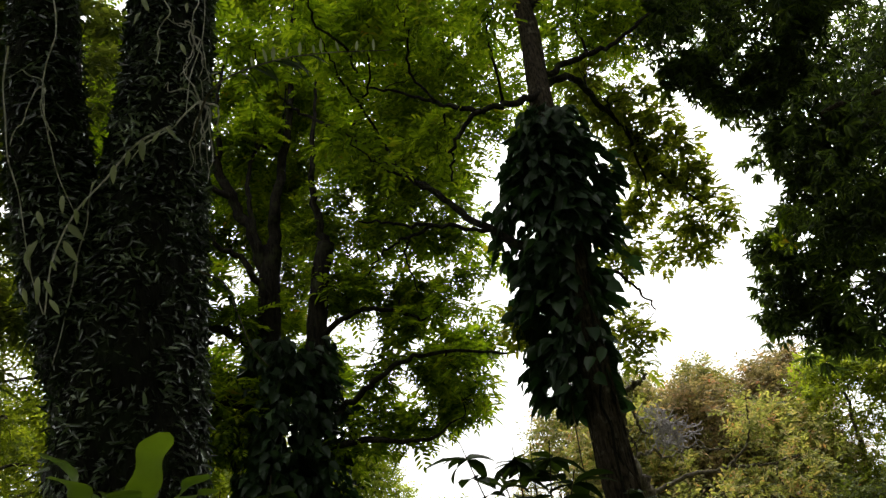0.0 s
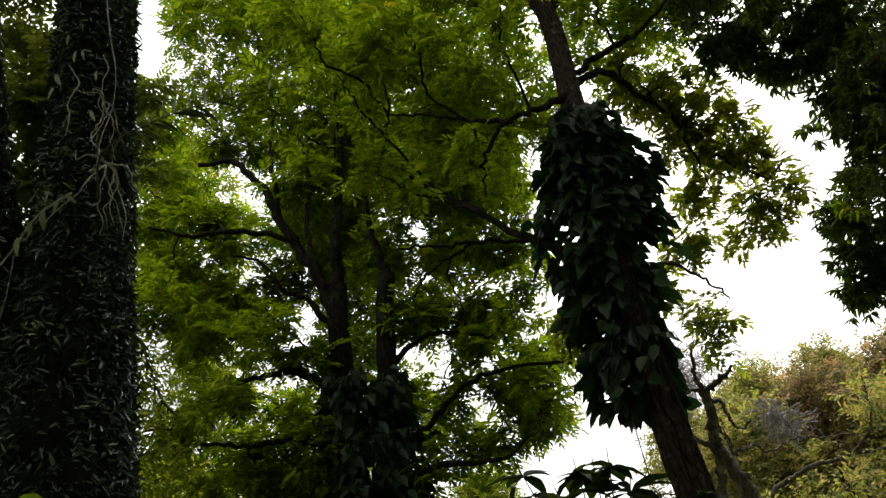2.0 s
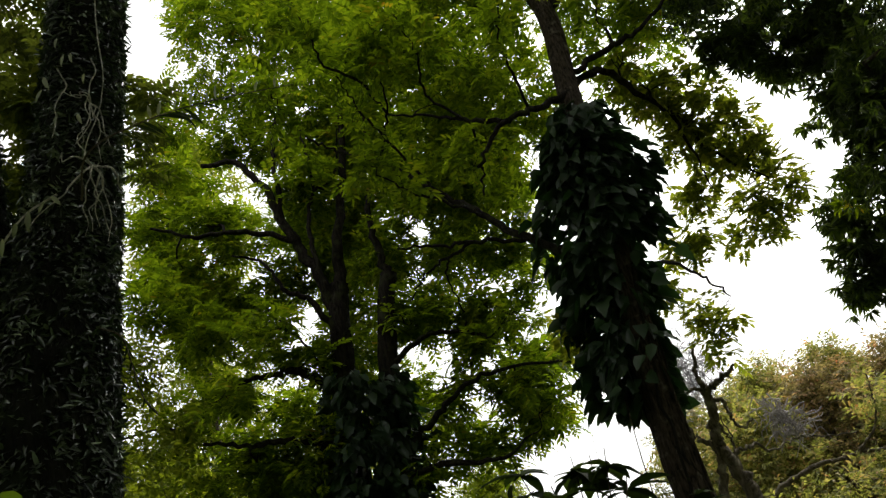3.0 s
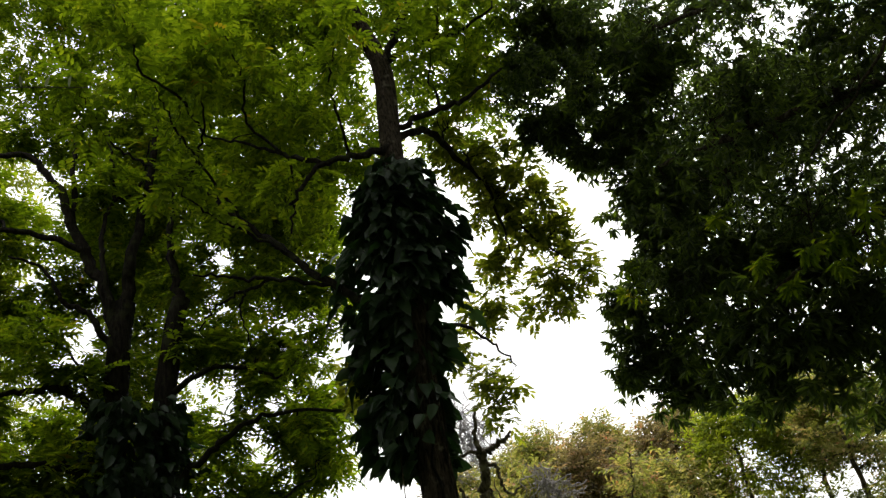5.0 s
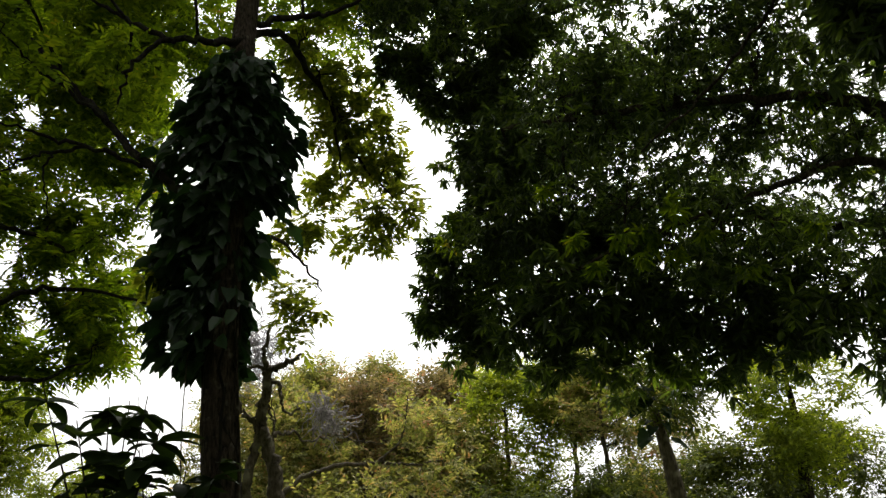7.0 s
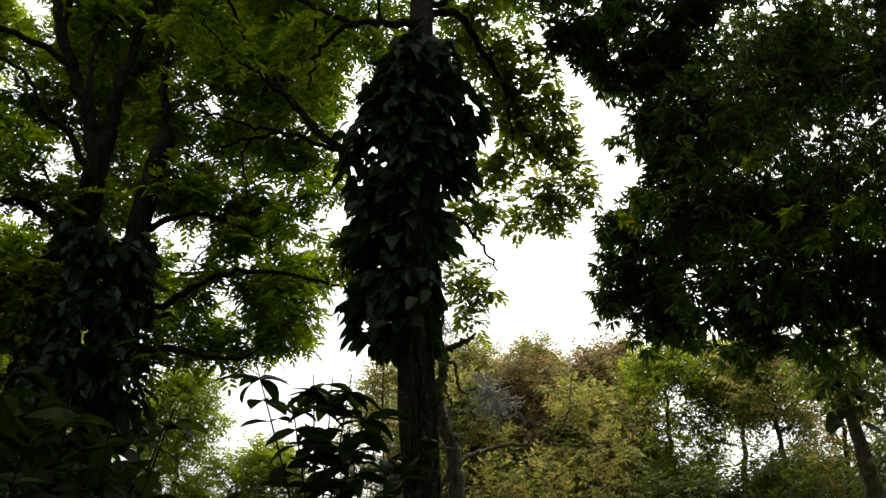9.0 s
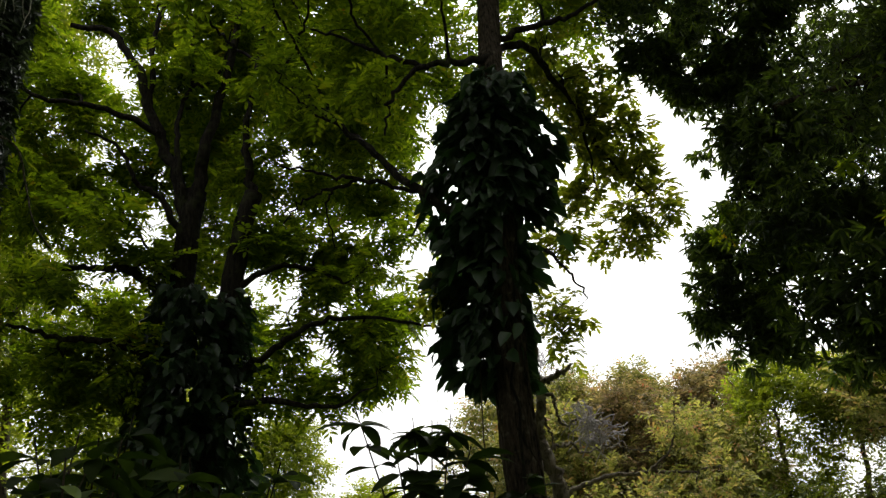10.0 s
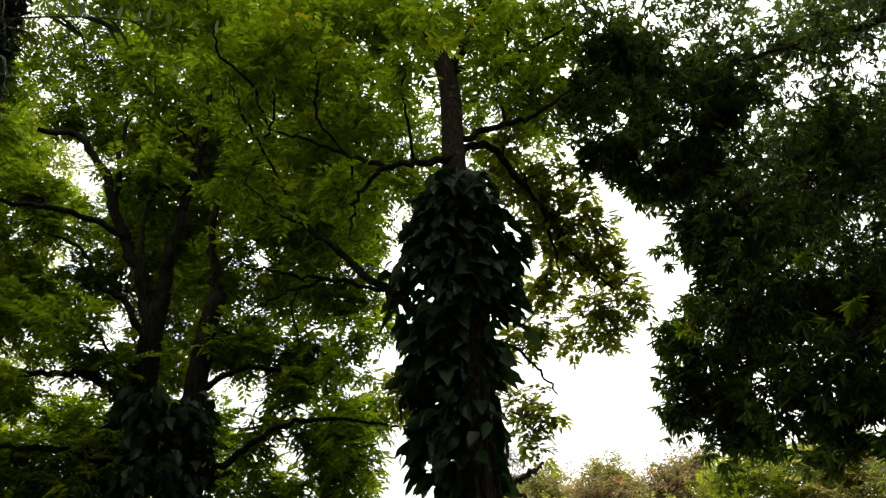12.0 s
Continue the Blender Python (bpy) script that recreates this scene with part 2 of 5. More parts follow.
def feather(pairs, reach, length, width):
    """A flat feathered leaf whose paired leaflets lie in one drooping plane."""
    v = []
    tilt = rng.normal(0, 0.12)
    for i in range(pairs):
        s = (i + 1.1) / (pairs + 0.6)
        x, z = reach * s, 0.06 * reach * s - 0.3 * reach * s * s
        swell = 0.75 + 0.45 * math.sin(math.pi * (0.15 + 0.7 * s))
        for side in (-1, 1):
            way = (0.6 + rng.normal(0, 0.07), side, -0.16 + side * tilt + rng.normal(0, 0.08))
            v.append(leaflet((x + 0.012 * side, side * 0.004, z), way, (rng.normal(0, 0.1), -0.15 * side + rng.normal(0, 0.1), 1), length * swell * rng.uniform(0.9, 1.08), width * swell))
    v.append(leaflet((reach, 0, -0.24 * reach), (1, 0, -0.45), (0, 0, 1), length, width))
    return np.array(v)


def whorl(count, length, width, droop=0.5):
    """Long leaves set round the end of a twig."""
    v = []
    for i in range(count):
        a = 2.4 * i + rng.uniform(-0.3, 0.3)
        way = (0.55 + rng.uniform(-0.3, 0.4), math.cos(a), math.sin(a) * 0.7 - droop * rng.uniform(0.5, 1.4))
        v.append(leaflet((-0.03 * i * length, 0, 0), way, (rng.normal(0, 0.3), rng.normal(0, 0.3), 1), length * rng.uniform(0.7, 1.1), width, 0.2, 0.18))
    return np.array(v)


def sprig(count, reach, length, width):
    """Simple leaves set alternately along a twig."""
    v = []
    for i in range(count):
        s = (i + 1) / count
        v.append(leaflet((reach * s, 0, 0), (rng.uniform(0.2, 1.0), (-1) ** i * rng.uniform(0.4, 1.0), rng.normal(-0.15, 0.35)), (rng.normal(0, 0.4), rng.normal(0, 0.4), 1), length * rng.uniform(0.7, 1.15), width))
    return np.array(v)


def plain_sprays(kinds):
    """The same sprays with one quad to a leaf, for trees far off."""
    return [spray[:, [0, 3, 1, 5], :] for spray in kinds]


def scatter(kinds, at, way, up, scale):
    """Sets copies of leaf sprays (leaves x 6 x 3) at the places given, with their own directions."""
    way = way / np.linalg.norm(way, axis=1)[:, None]
    side = np.cross(up, way)
    side /= np.linalg.norm(side, axis=1)[:, None] + 1e-9
    top = np.cross(way, side)
    basis = np.stack([way, side, top], 1) * scale[:, None, None]
    which = rng.integers(0, len(kinds), len(at))
    vs = []
    for k, spray in enumerate(kinds):
        sel = which == k
        if sel.any():
            vs.append((np.einsum("mvj,njk->nmvk", spray, basis[sel]) + at[sel][:, None, None, :]).reshape(-1, 3))
    v = np.vstack(vs)
    corners = kinds[0].shape[1]
    count = len(v) // corners
    blade = LEAF_QUADS if corners == 6 else np.array([[0, 1, 2, 3]])
    f = (np.arange(count)[:, None, None] * corners + blade[None]).reshape(-1, 4)
    return v, f


def in_ball(n, hollow=0.35):
    d = rng.standard_normal((n, 3))
    d /= np.linalg.norm(d, axis=1)[:, None]
    return d * (rng.uniform(hollow ** 3, 1, n) ** (1 / 3))[:, None]


def foliage(heap, clusters, kinds, per_area, flat=0.75, droop=0.25, size=(0.8, 1.2), level=1.0):
    """Fills clusters (x, y, z, r) with leaf sprays that point outwards and hang a little."""
    for x, y, z, r in clusters:
        n = max(6, int(per_area * r * r))
        d = in_ball(n)
        # uneven outline: the cluster is stretched by a few random bulges
        bulge = 1.0 + 0.28 * np.sin(d @ rng.normal(0, 3.0, 3) + rng.uniform(0, 6)) + 0.15 * np.sin(d @ rng.normal(0, 7.0, 3))
        at = np.array([x, y, z]) + d * bulge[:, None] * r * np.array([1, 1, flat])
        way = (d * 0.8 + rng.normal(0, 0.5, (n, 3))) * np.array([1, 1, level]) + np.array([0, 0, -droop])
        up = np.array([0, 0, 1.0]) + rng.normal(0, 0.3, (n, 3))
        heap.add(scatter(kinds, at, way, up, rng.uniform(*size, n)))


def pads(heap, clusters, kinds, tips, sprays=5, flat=0.62, size=(0.75, 1.05), spread=0.0, core=0.16, level=0.35):
    """Fills clusters (x, y, z, r) with twig tips, each bearing a tuft of leaf sprays that radiate from it."""
    at, way, up = [], [], []
    for x, y, z, r in clusters:
        n = max(1, round(tips * r * r))
        d = in_ball(n, 0.2)
        bulge = 1.0 + 0.25 * np.sin(d @ rng.normal(0, 3.0, 3) + rng.uniform(0, 6))
        tip = np.array([x, y, z]) + d * bulge[:, None] * max(0.06, r - core) * np.array([1, 1, flat])
        for p, out in zip(tip, d):
            lean = out * np.array([0.5, 0.5, 0.25]) + rng.normal(0, 0.12, 3)
            turn = rng.uniform(0, 6.28)
            a = turn + 2 * math.pi * (np.arange(sprays) + rng.uniform(-0.3, 0.3, sprays)) / sprays
            w = np.stack([np.cos(a), np.sin(a), rng.normal(-0.08, level, sprays)], 1) + lean
            at.append(p + spread * rng.normal(0, 1, (sprays, 3)) + 0.02 * w)
            way.append(w)
            up.append(np.array([0, 0, 1.0]) - 0.4 * lean + rng.normal(0, 0.16, (sprays, 3)))
    at, way, up = np.vstack(at), np.vstack(way), np.vstack(up)
    heap.add(scatter(kinds, at, way, up, rng.uniform(*size, len(at))))


def grow(heap, nodes, clusters, thick=0.03, twigs=5):
    """Joins every cluster to the nearest wood with a bent bough, and gives it twigs."""
    pts, rad = [np.array(p, float) for p, _ in nodes], [r for _, r in nodes]
    left = [np.array(c) for c in clusters]
    while left:
        P = np.array(pts)
        best = None
        for k, c in enumerate(left):
            gap = c[:3] - P
            cost = np.linalg.norm(gap, axis=1) + 0.6 * np.maximum(0, -gap[:, 2])
            i = int(cost.argmin())
            if best is None or cost[i] < best[0]:
                best = (cost[i], k, i)
        _, k, i = best
        c = left.pop(k)
        a, b = pts[i], c[:3]
        span = np.linalg.norm(b - a) + 0.01
        mid = [a + (b - a) * s + rng.normal(0, 0.06 * span, 3) + np.array([0, 0, 0.07 * span * math.sin(math.pi * s)]) for s in (0.35, 0.7)]
        line = smooth_line([a, *mid, b], 4)
        r0 = min(rad[i] * 0.7, thick * (0.6 + 0.5 * c[3]))
        heap.add(tube(line, r0, r0 * 0.45, 5, 0.1))
        for p, s in zip(line[3::3], np.linspace(0.85, 0.45, len(line[3::3]))):
            pts.append(p)
            rad.append(r0 * s)
        for _ in range(twigs):
            p = line[rng.integers(len(line) // 2, len(line))]
            q = b + in_ball(1)[0] * c[3] * 0.95
            m = (p + q) / 2 + rng.normal(0, 0.12 * c[3], 3)
            heap.add(tube(smooth_line([p, m, q], 3), r0 * 0.32, 0.003, 4, 0.1))


def limb_nodes(line, r0, r1):
    rr = np.linspace(r0, r1, len(line))
    return [(p, r) for p, r in zip(line[1:], rr[1:])]


def broad_leaf(name, mat, length, width, shape, droop=0.5, fold=0.2, wave=0.0, stations=7):
    """A large leaf of its own, along +x from its base: two halves on a midrib that bends down."""
    v, f = [], []
    for i in range(stations):
        s = i / (stations - 1)
        if shape == "heart":
            h = 0.5 * width * (1 - s) ** 0.62 * min(1, (s * 9 + 0.62)) * 1.08
        elif shape == "ivy":
            h = width * float(np.interp(s, (0, 0.12, 0.24, 0.4, 0.55, 0.78, 1), (0.15, 0.4, 0.5, 0.26, 0.28, 0.15, 0.01)))
        elif shape == "strap":
            h = 0.5 * width * min(1, 0.35 + 1.9 * s) * math.sqrt(max(0.12, 1 - max(0, (s - 0.86) / 0.14) ** 2))
        else:
            h = 0.5 * width * max(0.02, math.sin(math.pi * min(1, s ** 0.85 * 0.98 + 0.02))) ** 0.8
        a = droop * s
        x, z = length * (math.sin(a) / max(droop, 1e-3) if droop > 1e-3 else s), -length * (1 - math.cos(a)) / max(droop, 1e-3)
        for side in (-1, 0, 1):
            ripple = wave * width * math.sin(5.5 * math.pi * s + side) * abs(side)
            back_lobe = -0.16 * length * (1 - s) ** 6 * abs(side) if shape == "heart" else length * float(np.interp(s, (0, 0.12, 0.24, 0.4, 1), (-0.08, -0.05, 0.12, 0.02, 0))) * abs(side) if shape == "ivy" else 0
            v.append((x + back_lobe, side * h, z + abs(side) * (fold * h) + ripple))
    for i in range(stations - 1):
        for k in (0, 1):
            b = i * 3 + k
            f.append((b, b + 3, b + 4, b + 1))
    return quads(name, v, f, mat, True)


def set_leaf(name, me, parent, at, way, up=(0, 0, 1), scale=1.0):
    """One leaf object with its base at a place, pointing along way."""
    w = Vector(way).normalized()
    u = Vector(up)
    side = u.cross(w)
    if side.length < 1e-4:
        side = Vector((1, 0, 0)).cross(w)
    side.normalize()
    top = w.cross(side)
    m = Matrix((w, side, top)).transposed().to_4x4()
    ob = new(name, me)
    ob.parent = parent
    ob.matrix_local = Matrix.Translation(Vector(at) - (parent.parent or parent).location) @ m @ Matrix.Diagonal((scale, scale, scale, 1))
    return ob


def tree_wood(tree, at, lines, bark, limb_name="limb"):
    """Trunk and named limbs of a tree, each a mesh of its own. Returns nodes for the boughs."""
    nodes = []
    for name, pts, r0, r1, sides in lines:
        line = smooth_line(pts, 7)
        if r0 < 0.16:
            line[1:-1] += rng.normal(0, 0.16 * r0 + (0.006 if r0 > 0.03 else 0.011), (len(line) - 2, 3))
        h = Heap()
        h.add(tube(line, r0, r1, sides, 0.035 if r0 > 0.08 else 0.09))
        part(name, h.mesh(name, bark, at, True), tree)
        nodes += limb_nodes(line, r0, r1)
    return nodes


# ---- ground ----
def ground():
    n = 60
    xs = np.concatenate([-np.geomspace(2000, 26, 14), np.linspace(-24, 30, n), np.geomspace(32, 2000, 14)])
    ys = np.concatenate([-np.geomspace(2000, 16, 14), np.linspace(-14, 40, n), np.geomspace(42, 2000, 14)])
    v = []
    for y in ys:
        for x in xs:
            near = math.exp(-((x / 60) ** 2 + (y / 60) ** 2))
            v.append((x, y, near * (0.10 * noise.noise((x * 0.35, y * 0.35, 0)) + 0.04 * noise.noise((x * 1.3, y * 1.3, 3))) - 0.05))
    w = len(xs)
    f = [(j * w + i, j * w + i + 1, (j + 1) * w + i + 1, (j + 1) * w + i) for j in range(len(ys) - 1) for i in range(w - 1)]
    return tagged(new("ground", quads("ground", v, f, SOIL, True)), "grassy ground with leaf litter under the trees", "ground", kind="structure")


ground()


# ---- the tree with two stems behind, bearing feathered yellow-green leaves ----
PINNATE = [pinnate(4, 0.30, 0.125, 0.052) for _ in range(5)]
FEATHER = [feather(n, 0.075 * n, 0.128, 0.05) for n in (3, 4, 4, 5, 3)]
TUFT = [feather(n, 0.068 * n, 0.135, 0.06) for n in (3, 3, 4, 2)]


def forked_tree():
    at = (-1.85, 11.3, 0)
    tree = thing("forked_tree", at, "tall two-stemmed tree with dark bark and feathered yellow-green leaves", "tree", "trees")
    wood = [
        ("trunk", [(-2.1, 11.3, -0.1), (-2.04, 11.26, 1.6), (-2.02, 11.25, 3.11), (-1.94, 11.28, 4.48), (-1.86, 11.3, 5.64), (-1.78, 11.31, 6.17)], 0.2, 0.14, 14),
        ("trunk", [(-1.7, 11.2, -0.1), (-1.6, 11.1, 1.5), (-1.5, 11.08, 2.97), (-1.32, 11.11, 4.28), (-1.13, 11.15, 5.56), (-1.0, 11.18, 6.06)], 0.18, 0.12, 14),
        ("limb", [(-1.86, 11.3, 5.6), (-2.08, 11.24, 6.5), (-2.38, 11.15, 7.21), (-2.61, 11.08, 7.94), (-2.95, 10.96, 8.44), (-3.43, 10.77, 8.45)], 0.095, 0.035, 9),
        ("limb", [(-1.8, 11.31, 6.1), (-1.63, 11.35, 7.06), (-1.35, 11.43, 8.5), (-1.2, 11.45, 10.1)], 0.10, 0.03, 9),
    ]
    wood += [
        ("limb", [(-2.3, 11.1, 6.95), (-2.9, 10.87, 7.2), (-3.57, 10.6, 7.21), (-4.12, 10.35, 7.41)], 0.05, 0.02, 7),
        ("limb", [(-2.42, 11.15, 7.3), (-2.44, 11.24, 8.26), (-2.38, 11.26, 8.9), (-2.06, 11.35, 9.9)], 0.045, 0.02, 7),
        ("limb", [(-1.93, 11.1, 4.5), (-2.38, 10.84, 4.86), (-2.8, 10.69, 4.91), (-3.36, 10.48, 4.8)], 0.07, 0.025, 8),
        ("limb", [(-1.98, 11.0, 3.75), (-2.58, 10.56, 3.94), (-3.04, 10.39, 3.96), (-3.6, 10.2, 4.1)], 0.055, 0.02, 7),
    ]
    wood += [
        ("limb", [(-1.02, 11.18, 6.0), (-1.12, 11.2, 6.8), (-1.05, 11.22, 7.7), (-0.9, 11.28, 8.8)], 0.065, 0.02, 8),
        ("limb", [(-1.9, 11.25, 5.9), (-1.97, 11.16, 6.25), (-2.04, 11.14, 6.91), (-2.0, 11.16, 7.38), (-1.88, 11.19, 7.75), (-1.89, 11.18, 8.36), (-1.92, 11.18, 8.9)], 0.05, 0.015, 7),
        ("limb", [(-1.9, 11.2, 7.7), (-1.61, 11.36, 7.9), (-1.46, 11.39, 8.33), (-1.4, 11.4, 8.9)], 0.028, 0.01, 6),
        ("limb", [(-1.88, 11.15, 5.4), (-2.18, 11.0, 5.95), (-2.49, 10.91, 6.17), (-2.7, 10.84, 6.62), (-3.1, 10.7, 6.8)], 0.05, 0.015, 7),
    ]
    wood += [
        ("limb", [(-1.95, 11.15, 4.55), (-2.28, 10.97, 5.24), (-2.56, 10.88, 5.64), (-2.8, 10.8, 6.0)], 0.025, 0.01, 6),
        ("limb", [(-1.2, 11.05, 4.7), (-0.65, 11.03, 4.95), (-0.14, 11.1, 4.9), (0.2, 11.0, 4.7)], 0.045, 0.018, 7),
        ("limb", [(-1.4, 11.0, 3.4), (-0.77, 10.81, 3.77), (-0.22, 10.59, 4.05), (0.32, 10.63, 4.14), (1.3, 10.65, 4.0)], 0.05, 0.014, 7),
        ("limb", [(-1.45, 11.0, 3.2), (-0.63, 10.53, 3.16), (-0.03, 10.61, 3.05), (0.4, 10.64, 3.25)], 0.05, 0.014, 7),
    ]
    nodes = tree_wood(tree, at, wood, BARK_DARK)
    upper = [
        (-3.21, 11.19, 11.29, 0.77), (-2.37, 11.66, 11.33, 0.83), (-1.51, 12.57, 11.43, 0.86), (-0.36, 12.48, 11.06, 0.84), (0.72, 11.97, 10.27, 0.69), (-3.65, 11.46, 10.34, 0.56),
        (-2.89, 11.80, 10.29, 0.71), (-1.74, 11.73, 9.60, 0.77), (-0.78, 12.61, 9.69, 0.80), (0.34, 11.97, 9.02, 0.75), (1.01, 12.32, 8.44, 0.52), (-0.77, 12.35, 12.71, 1.00),
        (-2.55, 11.85, 12.99, 1.01), (0.84, 12.56, 12.24, 0.99), (-4.28, 11.58, 9.83, 0.46), (-3.75, 12.10, 13.41, 0.70), (-0.93, 12.04, 10.21, 0.70),
    ]
    middle = [
        (-4.42, 11.40, 9.00, 0.39), (-4.47, 11.44, 8.09, 0.52), (-3.65, 11.28, 7.77, 0.41), (-2.10, 11.44, 7.95, 0.58), (-1.39, 12.80, 8.38, 0.73), (-0.26, 12.15, 7.80, 0.68),
        (0.50, 12.22, 7.48, 0.63), (1.06, 12.93, 7.64, 0.33), (-4.25, 11.40, 7.21, 0.41), (-3.37, 11.62, 7.52, 0.37), (-2.36, 12.33, 7.19, 0.56), (-1.14, 11.70, 6.58, 0.60),
        (-0.30, 12.64, 6.79, 0.55), (0.50, 12.29, 6.40, 0.44), (1.00, 11.96, 6.12, 0.30), (-3.71, 11.73, 6.69, 0.41), (-2.93, 12.38, 6.88, 0.47), (-1.32, 11.88, 8.87, 0.66),
        (-2.71, 12.05, 9.33, 0.49), (-3.26, 11.44, 9.29, 0.38),
    ]
    behind = [
        (-1.86, 12.93, 6.14, 0.56), (-2.05, 12.77, 5.38, 0.50), (-2.88, 12.71, 4.84, 0.50), (-2.18, 12.98, 4.53, 0.50), (-1.37, 13.01, 4.87, 0.45), (-2.15, 13.23, 7.81, 0.60),
        (-3.00, 13.50, 8.41, 0.47), (-4.28, 11.99, 8.92, 0.40), (-4.81, 12.12, 7.34, 0.49), (-3.84, 13.01, 8.70, 0.26), (-3.84, 13.15, 6.78, 0.45), (-0.98, 14.02, 9.46, 0.86),
        (-2.13, 12.75, 9.41, 0.61), (0.51, 13.59, 8.86, 0.62), (-4.61, 12.83, 6.90, 0.50), (-1.27, 12.82, 4.26, 0.44), (-2.45, 12.99, 8.30, 0.54), (-1.81, 12.87, 7.66, 0.47),
        (-2.08, 12.78, 6.76, 0.46), (-1.38, 13.56, 7.40, 0.39), (-2.06, 13.00, 7.96, 0.41), (-1.60, 13.62, 7.28, 0.41), (-0.22, 13.89, 7.42, 0.42), (-0.92, 13.33, 6.30, 0.37),
        (0.31, 13.23, 7.78, 0.37),
    ]
    behind += [
        (-4.43, 11.98, 6.15, 0.41), (-4.02, 12.07, 5.34, 0.40), (-4.58, 11.98, 4.77, 0.40), (-3.53, 12.36, 5.82, 0.36), (-4.03, 12.73, 4.57, 0.41), (-4.23, 11.76, 3.91, 0.39),
        (-3.30, 12.98, 5.15, 0.37), (-3.35, 12.02, 3.72, 0.34), (-4.63, 12.48, 7.34, 0.39), (-3.73, 12.19, 6.58, 0.37),
    ]
    lower = [
        (-4.22, 10.51, 6.26, 0.42), (-3.57, 10.79, 5.72, 0.41), (-2.73, 10.47, 5.47, 0.35), (-2.12, 11.49, 5.31, 0.41), (-0.81, 11.50, 5.41, 0.49), (0.00, 11.63, 5.39, 0.41),
        (0.34, 11.80, 5.19, 0.33), (-0.03, 11.32, 4.71, 0.35), (0.57, 11.79, 4.49, 0.36), (0.91, 11.87, 4.41, 0.32), (0.38, 10.95, 4.02, 0.37), (0.57, 11.87, 3.85, 0.40),
        (0.70, 11.25, 3.56, 0.24), (-2.38, 10.91, 5.01, 0.36), (-3.25, 10.17, 4.61, 0.34), (-3.11, 10.94, 4.02, 0.36), (-0.52, 11.22, 4.17, 0.34), (-0.53, 11.82, 3.76, 0.40),
        (-0.93, 11.02, 3.26, 0.34), (-0.16, 11.47, 3.27, 0.31), (-2.41, 10.80, 3.60, 0.38), (-3.13, 10.73, 3.74, 0.37), (-2.59, 11.10, 3.54, 0.37), (-3.09, 10.98, 3.19, 0.37),
        (-2.43, 10.85, 4.03, 0.33),
    ]
    lower += [
        (0.38, 12.04, 4.10, 0.30), (0.70, 12.15, 3.66, 0.30), (-0.13, 12.11, 3.59, 0.26), (0.30, 11.96, 3.46, 0.26), (1.09, 12.14, 4.61, 0.22), (0.40, 11.88, 5.08, 0.26), (-0.12, 11.95, 5.08, 0.28), (0.42, 12.12, 4.62, 0.30), (-0.72, 11.95, 5.51, 0.30), (-1.57, 12.49, 4.63, 0.35),
        (1.14, 10.76, 5.18, 0.2), (0.79, 10.73, 5.32, 0.2), (0.56, 10.87, 4.91, 0.2), (0.94, 10.91, 4.72, 0.14), (0.13, 11.09, 4.12, 0.2), (0.75, 11.06, 4.21, 0.15),
    ]
    boughs = Heap()
    grow(boughs, nodes, upper + middle + behind + lower, 0.035, 9)
    high = [(-1.2 + 1.6 * math.cos(2.4 * k), 12.4 + 2.0 * math.sin(2.4 * k), 13.2 + 0.25 * k, 1.25) for k in range(5)]
    grow(boughs, nodes, high, 0.035, 4)
    for name, clusters in (("upper_crown", upper), ("crown", middle + behind), ("lower_crown", lower), ("top_crown", high)):
        h = Heap()
        if name == "top_crown":
            pads(h, clusters, FEATHER, 42, 5, 0.7, (0.9, 1.2))
        else:
            pads(h, clusters, FEATHER, 88 if name == "upper_crown" else 150, 5, 0.85, (0.6, 0.95), 0.05, 0.05, 0.6)
        part(name, h.mesh(name, LEAF_BRIGHT, at), tree, kind="stuff")
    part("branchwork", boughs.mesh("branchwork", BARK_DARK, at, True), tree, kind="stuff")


# ---- the single trunk wrapped in a climber ----
TRUNK_LINE = [(1.95, 8.75, -0.1), (1.9, 8.72, 1.55), (1.84, 8.72, 2.5), (1.84, 8.74, 3.34), (1.9, 8.85, 4.85), (1.95, 9.0, 6.31), (2.0, 9.15, 7.0), (2.06, 9.34, 8.15), (1.87, 9.57, 9.09), (1.75, 9.7, 9.7)]


